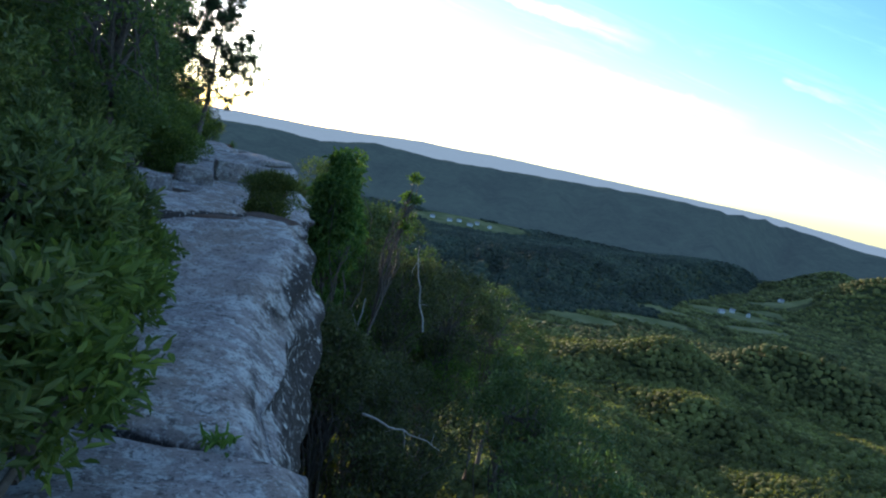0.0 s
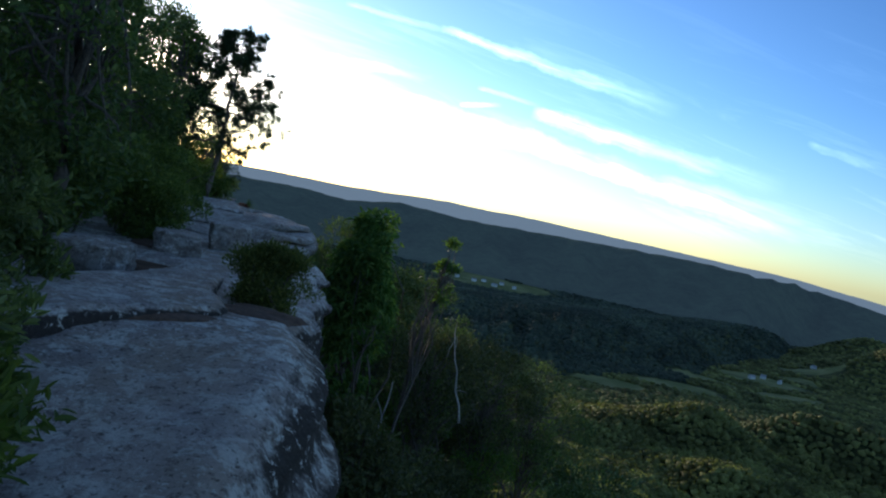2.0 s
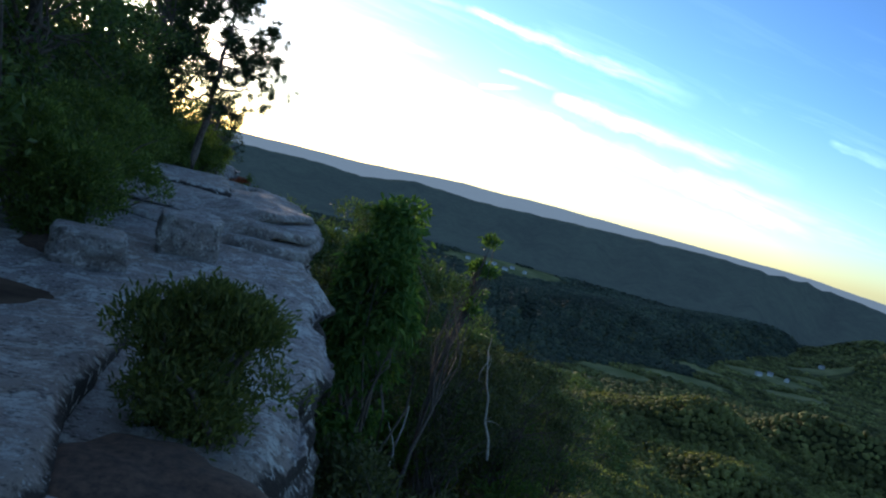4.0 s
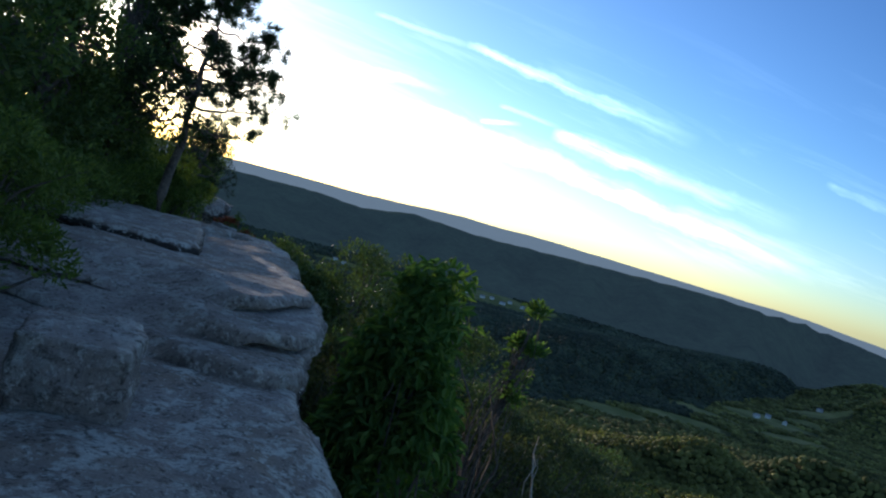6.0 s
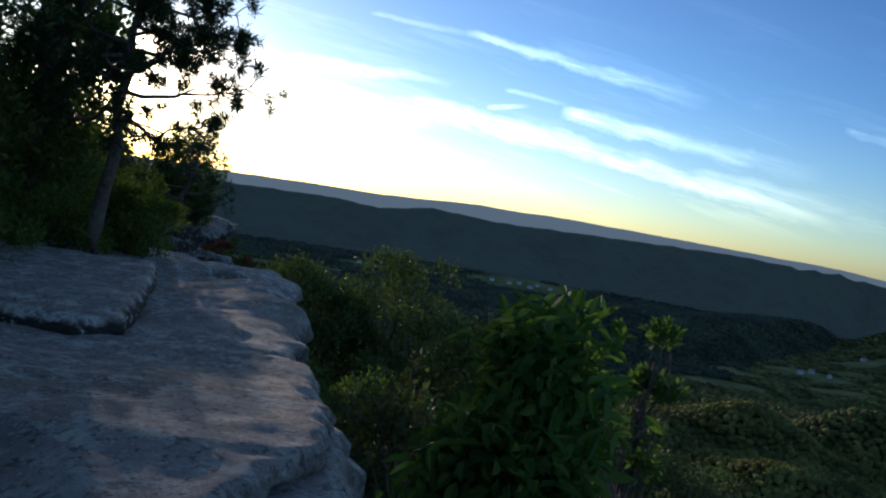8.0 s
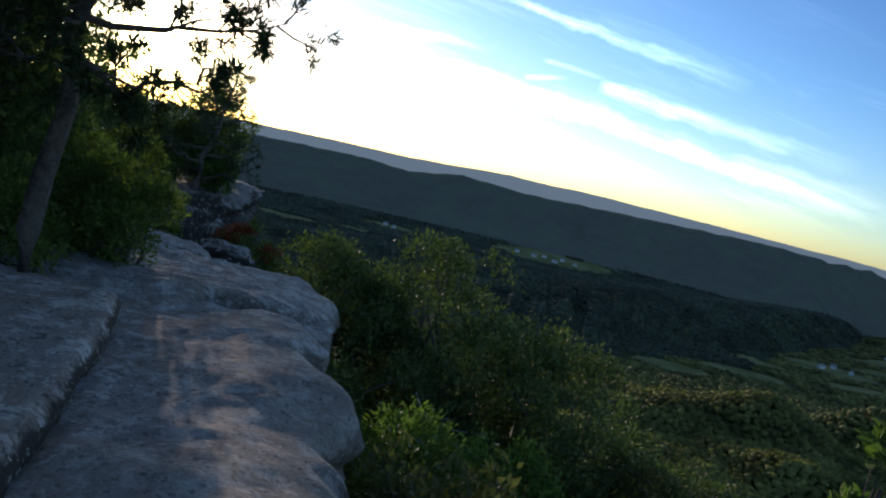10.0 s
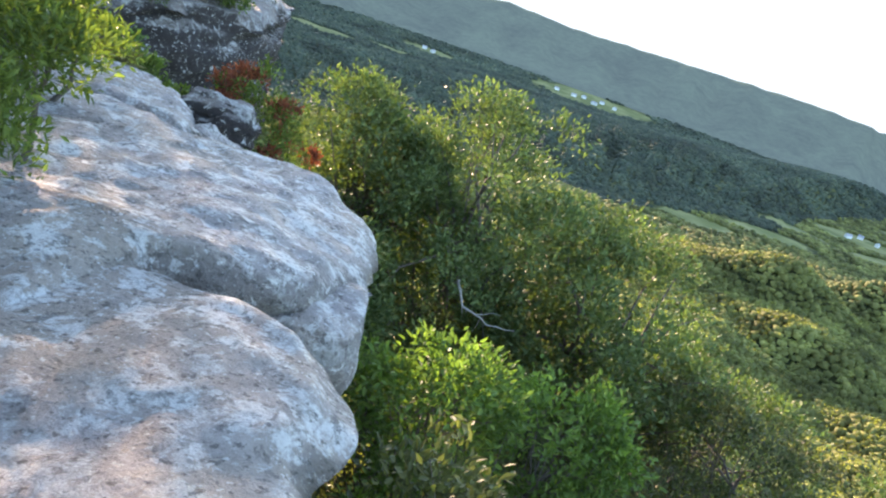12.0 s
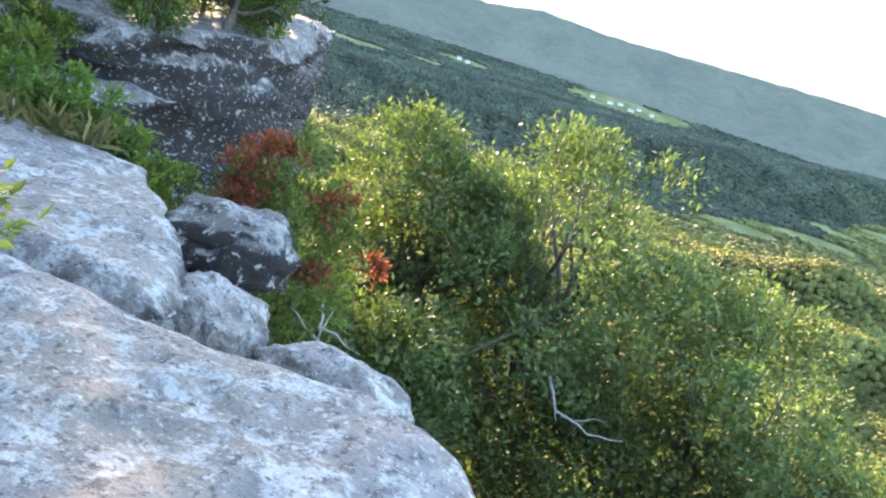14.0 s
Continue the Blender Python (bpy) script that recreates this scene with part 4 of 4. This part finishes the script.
for i, (x, y, h, w) in enumerate([(-4.3, 17.6, 5.0, 0.95), (-5.7, 20.2, 5.5, 0.95), (-0.95, 6.4, 4.8, 1.15), (-1.7, 4.4, 4.6, 1.3), (-1.5, 2.2, 4.3, 1.2), (-2.2, 7.9, 4.8, 1.3), (-2.6, 10.6, 4.2, 1.1), (-3.4, 9.6, 5.0, 1.5), (-2.8, 4.4, 4.2, 1.5), (-2.2, 1.0, 4.0, 1.5), (-4.8, 8, 5.5, 1.8), (-6.5, 10.5, 6, 2.0), (-4.0, 15, 3.6, 1.2), (-7.5, 19, 6, 2.0), (-4.2, 0, 5, 2.0), (-3.0, -4, 5, 1.8)]):
    plant("forest_tree", "dark leafy tree in the wood behind the ledge", "tree", (x, y, 0.0), (x, y, h * 0.58), (w, w, h * 0.45), 720, 9, (0.10, 0.05), WOODS, 330 + i, grain=0.7, spread=0.1, stems=40, thick=0.08, group="trees in the wood", gap=0.1, plain=True, clump=0.34)


# ---- far woods on the slopes, crown by crown ----
def far_woods():
    rng = np.random.default_rng(77)
    bm = bmesh.new()
    bmesh.ops.create_icosphere(bm, subdivisions=1, radius=1)
    bm.verts.ensure_lookup_table()
    ball = np.array([v.co[:] for v in bm.verts])
    tris = np.array([[v.index for v in f.verts] for f in bm.faces])
    bm.free()
    tris = tris[ball[tris][:, :, 2].max(axis=1) > -0.05]
    used, tris = np.unique(tris, return_inverse=True)
    ball, tris = ball[used], tris.reshape(-1, 3)
    spots = []
    r = 30.0
    while r < 2600:
        step = 4.4 + r * 0.0036
        for a in np.arange(-30, 62, math.degrees(step / r)):
            a2, r2 = radians(a + rng.uniform(-0.4, 0.4) * math.degrees(step / r)), r + rng.uniform(-0.45, 0.45) * step
            x, y = r2 * math.sin(a2), 9 + r2 * math.cos(a2)
            if x - lerp_table(EDGE, y) > 14 and r2 < ridge_foot(a) - 15:
                z = land(x, y)
                hole = min(math.hypot((x - cx) / rx, (y - cy) / ry) for cx, cy, rx, ry in FIELDS) + 0.45 * noise.noise(Vector((x, y, 9)) / 60)
                if hole > 0.85:
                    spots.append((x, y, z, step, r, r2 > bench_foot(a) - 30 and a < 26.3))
        r += step * 0.92
    spots = np.array(spots)
    # nearer crowns are built of leaf sprays
    for low, high, per, wide, name, label in ((0, 330, 64, 1.3, "slope_woods", "broad-leaved forest on the slope below the cliff"),):
        near = spots[(spots[:, 4] >= low) & (spots[:, 4] < high)]
        n = len(near)
        d = unit(rng.normal(size=(n, per, 3)))
        d[:, :, 2] = np.abs(d[:, :, 2]) * 1.1 - 0.25
        rad = (near[:, 3] * rng.uniform(0.34, 0.56, n))[:, None, None] * (1 + 0.22 * np.sin(d[:, :, :1] * 5 + rng.uniform(0, 6, (n, 1, 1))) * np.cos(d[:, :, 1:2] * 4))
        p = d * rad * rng.uniform(0.75, 1.05, (n, per, 1)) * (1, 1, 1.25) + near[:, None, :3] + (0, 0, 3.5)
        w = d + rng.normal(size=d.shape) * 0.55 + (0, 0, 0.25)
        me = leaf_mesh(name, rng, p.reshape(-1, 3), w.reshape(-1, 3), wide * 1.1, wide * 0.9, 0.2, True)
        tagged(part(name, me, CANOPY), label, "forest", kind="stuff")
    spots = spots[spots[:, 4] >= 330]
    n, m = len(spots), len(ball)
    size = spots[:, 3:4] * rng.uniform(0.46, 0.7, (n, 1))
    tall = np.minimum(size * rng.uniform(0.6, 1.05, (n, 1)), 5.0)
    shape = ball[None] * (1 + rng.uniform(-0.36, 0.36, (n, m, 1)))
    v = np.empty((n, m, 3))
    v[:, :, :2] = shape[:, :, :2] * size[:, None] + spots[:, None, :2]
    v[:, :, 2] = shape[:, :, 2] * tall + spots[:, 2:3] + np.where(spots[:, 4:5] > 1000, 1.0, 5.0)
    hill = spots[:, 4] < 950
    k, per = int(hill.sum()), 18
    d = unit(rng.normal(size=(k, per, 3)))
    d[:, :, 2] = np.abs(d[:, :, 2])
    reach = np.concatenate([size[hill], size[hill], tall[hill]], axis=1)[:, None]
    p = d * reach * rng.uniform(0.7, 1.0, (k, per, 1)) + spots[hill][:, None, :3] + (0, 0, 5.0)
    w = d + rng.normal(size=d.shape) * 0.6 + (0, 0, 0.2)
    me = leaf_mesh("hill_woods", rng, p.reshape(-1, 3), w.reshape(-1, 3), 1.9, 1.5, 0.2, True)
    tagged(part("hill_woods", me, CANOPY), "leafy outer sprays of the foothill forest", "forest", kind="stuff")
    f = (tris[None] + (np.arange(n) * m)[:, None, None]).reshape(-1, 3)
    me = bpy.data.meshes.new("far_woods")
    k = len(f)
    me.vertices.add(n * m)
    me.vertices.foreach_set("co", v.astype(np.float32).ravel())
    me.loops.add(k * 3)
    me.loops.foreach_set("vertex_index", f.astype(np.int32).ravel())
    me.polygons.add(k)
    me.polygons.foreach_set("loop_start", np.arange(0, k * 3, 3, dtype=np.int32))
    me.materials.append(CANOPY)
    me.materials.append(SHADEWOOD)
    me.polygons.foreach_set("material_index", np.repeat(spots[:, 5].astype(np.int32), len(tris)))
    me.update(calc_edges=True)
    tagged(part("far_woods", me, CANOPY), "broad-leaved forest with sunlit hills and shaded bench painted in", "forest", kind="stuff")


far_woods()


# ---- houses in the valley ----
WHITE, wt, wb, _ = material("white_siding")
wt.links.new(mix_colour(wt, noise_at(wt, world_place(wt), 1.0), (0.5, 0.5, 0.47), (0.62, 0.62, 0.59)), wb.inputs["Base Color"])
ROOF, rt, rb, _ = material("grey_roof")
rt.links.new(mix_colour(rt, noise_at(rt, world_place(rt), 0.8), (0.2, 0.2, 0.21), (0.3, 0.3, 0.31)), rb.inputs["Base Color"])


def house(x, y, turn, wide, deep):
    root = new("farmhouse")
    h = 5.0
    box = [(sx * wide, sy * deep, z) for z in (0, h) for sx, sy in ((-1, -1), (1, -1), (1, 1), (-1, 1))] + [(-wide, 0, h + 3), (wide, 0, h + 3)]
    part("wall", mesh_from("wall", box, [(0, 1, 5, 4), (1, 2, 6, 9, 5), (2, 3, 7, 6), (3, 0, 4, 8, 7)], False), WHITE, root)
    e = 0.6
    roof = [(sx * (wide + e), sy * (deep + e), h - 0.2 + dz) for dz in (0, 0.3) for sx, sy in ((-1, -1), (1, -1), (1, 1), (-1, 1))] + [(sx * (wide + e), 0, h + 3.1 + dz) for dz in (0, 0.3) for sx in (-1, 1)]
    part("roof", mesh_from("roof", roof, [(0, 1, 9, 8), (2, 3, 8, 9), (4, 5, 11, 10), (6, 7, 10, 11), (0, 1, 5, 4), (2, 3, 7, 6)], False), ROOF, root)
    root.matrix_world = pose(x, y, land(x, y) - 0.3, 0, 0, turn)
    tagged(root, "small white farmhouse among the valley meadows", "house", "farmhouses in the valley")


for x, y, turn, wide, deep in [(95, 2010, 10, 9, 5), (122, 2030, 40, 8, 5), (150, 1990, -20, 10, 6), (172, 2035, 5, 8, 5), (205, 2010, 60, 7, 5), (48, 2020, 20, 8, 5), (640, 1462, 15, 8, 5), (672, 1485, -30, 7, 4), (690, 1450, 50, 6, 4), (-300, 1940, 12, 8, 5), (-275, 1925, 50, 7, 5), (870, 1690, 20, 8, 5)]:
    house(x, y, turn, wide * 0.7, deep * 0.8)


# ---- dead limbs, soil and grass ----
def dead_branch(start, ends, thick, seed, label):
    rng = np.random.default_rng(seed)
    root = new("dead_branch")
    root.location = start
    verts, faces = [], []
    line = [Vector(start)] + [Vector(e) for e in ends]
    path = []
    for a, b in zip(line, line[1:]):
        path += [Vector(q) - Vector(start) for q in bent(a, b, rng, 0.04, 5, 0.03)][:-1]
    tube(verts, faces, path, [thick * (1 - 0.8 * i / len(path)) for i in range(len(path))], 7)
    part("limb", mesh_from("limb", verts, faces), PALEBARK, root)
    for k in range(4):
        i = int(rng.integers(2, len(path) - 1))
        verts, faces = [], []
        tip = path[i] + Vector(rng.normal(size=3)) * thick * 9
        tube(verts, faces, bent(path[i], tip, rng, 0.05, 4), [thick * f for f in (0.4, 0.3, 0.2, 0.08)], 5)
        part("twig", mesh_from("twig", verts, faces), PALEBARK, root)
    tagged(root, label, "branch")


dead_branch((3.1, 6.8, -2.5), [(3.5, 6.6, -2.55), (3.95, 6.65, -2.65), (4.4, 6.7, -2.85)], 0.02, 1, "bare pale dead branch hanging below the rim")
dead_branch((-0.72, 26.6, -2.85), [(-0.5, 26.5, -3.25), (0.0, 26.5, -3.42), (0.65, 26.6, -3.42)], 0.027, 2, "bleached bare limb among the oak leaves")
dead_branch((-2.9, 21.9, -1.3), [(-2.75, 21.85, -0.9), (-2.8, 21.9, -0.6)], 0.025, 3, "bleached twig standing in the red-leaved shrub")
dead_branch((4.1, 16.5, -3.5), [(3.7, 16.3, -2.0), (3.5, 16.4, -0.9)], 0.03, 4, "thin bare stem beside the sapling")
dead_branch((2.3, 16.6, -6.0), [(2.3, 16.4, -4.2), (2.4, 16.5, -2.4)], 0.045, 5, "pale bare trunk below the rim")

LITTER, lt, lb, _ = material("brown_leaf_litter")
lt.links.new(mix_colour(lt, ramp(lt, noise_at(lt, world_place(lt), 28.0, 5, 0.7), [(0.35, 0), (0.65, 1)]), (0.035, 0.022, 0.016), (0.11, 0.065, 0.042)), lb.inputs["Base Color"])
lb.inputs["Roughness"].default_value = 0.95


def soil_patch(x, y, z, rx, ry, turn, seed):
    verts, faces, rings, spokes = [(0, 0, 0.03)], [], 7, 40
    for i in range(1, rings + 1):
        for k in range(spokes):
            w = 2 * math.pi * k / spokes
            f = i / rings * (1 + 0.3 * noise.noise(Vector((math.cos(w) * 1.5, math.sin(w) * 1.5, seed))))
            px, py = math.cos(w) * rx * f, math.sin(w) * ry * f
            verts.append((px, py, 0.035 * (1 - (i / rings) ** 2) - 0.02 * (i == rings) + 0.015 * noise.noise(Vector((px * 9, py * 9, seed)))))
    faces = [(0, 1 + k, 1 + (k + 1) % spokes) for k in range(spokes)]
    for i in range(rings - 1):
        for k in range(spokes):
            a, b = 1 + i * spokes + k, 1 + i * spokes + (k + 1) % spokes
            faces.append((a, a + spokes, b + spokes, b))
    ob = part("soil_patch", mesh_from("soil_patch", verts, faces), LITTER)
    ob.matrix_world = pose(x, y, z, 0, 0, turn)
    tagged(ob, "brown pine litter gathered on the ledge", "soil", "litter on the ledge")


for spot in [(1.25, 3.62, 0.375, 0.55, 0.16, 38, 1), (1.72, 4.45, 0.36, 0.35, 0.3, 0, 2), (-0.45, 8.0, 0.295, 0.3, 0.6, 10, 3)]:
    soil_patch(*spot)

for i, (x, y, z) in enumerate([(-4.65, 21.5, 0.0), (-4.4, 21.6, -0.02), (-4.9, 21.4, 0.0), (2.62, -0.42, -0.08)]):
    rng = np.random.default_rng(400 + i)
    n = 40
    ways = rng.normal(size=(n, 3)) * 0.35 + (0, 0, 1)
    me = leaf_mesh("grass_tuft", rng, rng.normal(size=(n, 3)) * (0.05, 0.05, 0.004), ways, 0.2 if i < 3 else 0.07, 0.006 if i < 3 else 0.02, 0.35)
    ob = part("grass_tuft", me, GRASS if i < 3 else LIME)
    ob.location = (x, y, z)
    tagged(ob, "tuft of dry grass rooted in the rock" if i < 3 else "small green tuft growing in the crack", "grass", "grass tufts", "stuff")
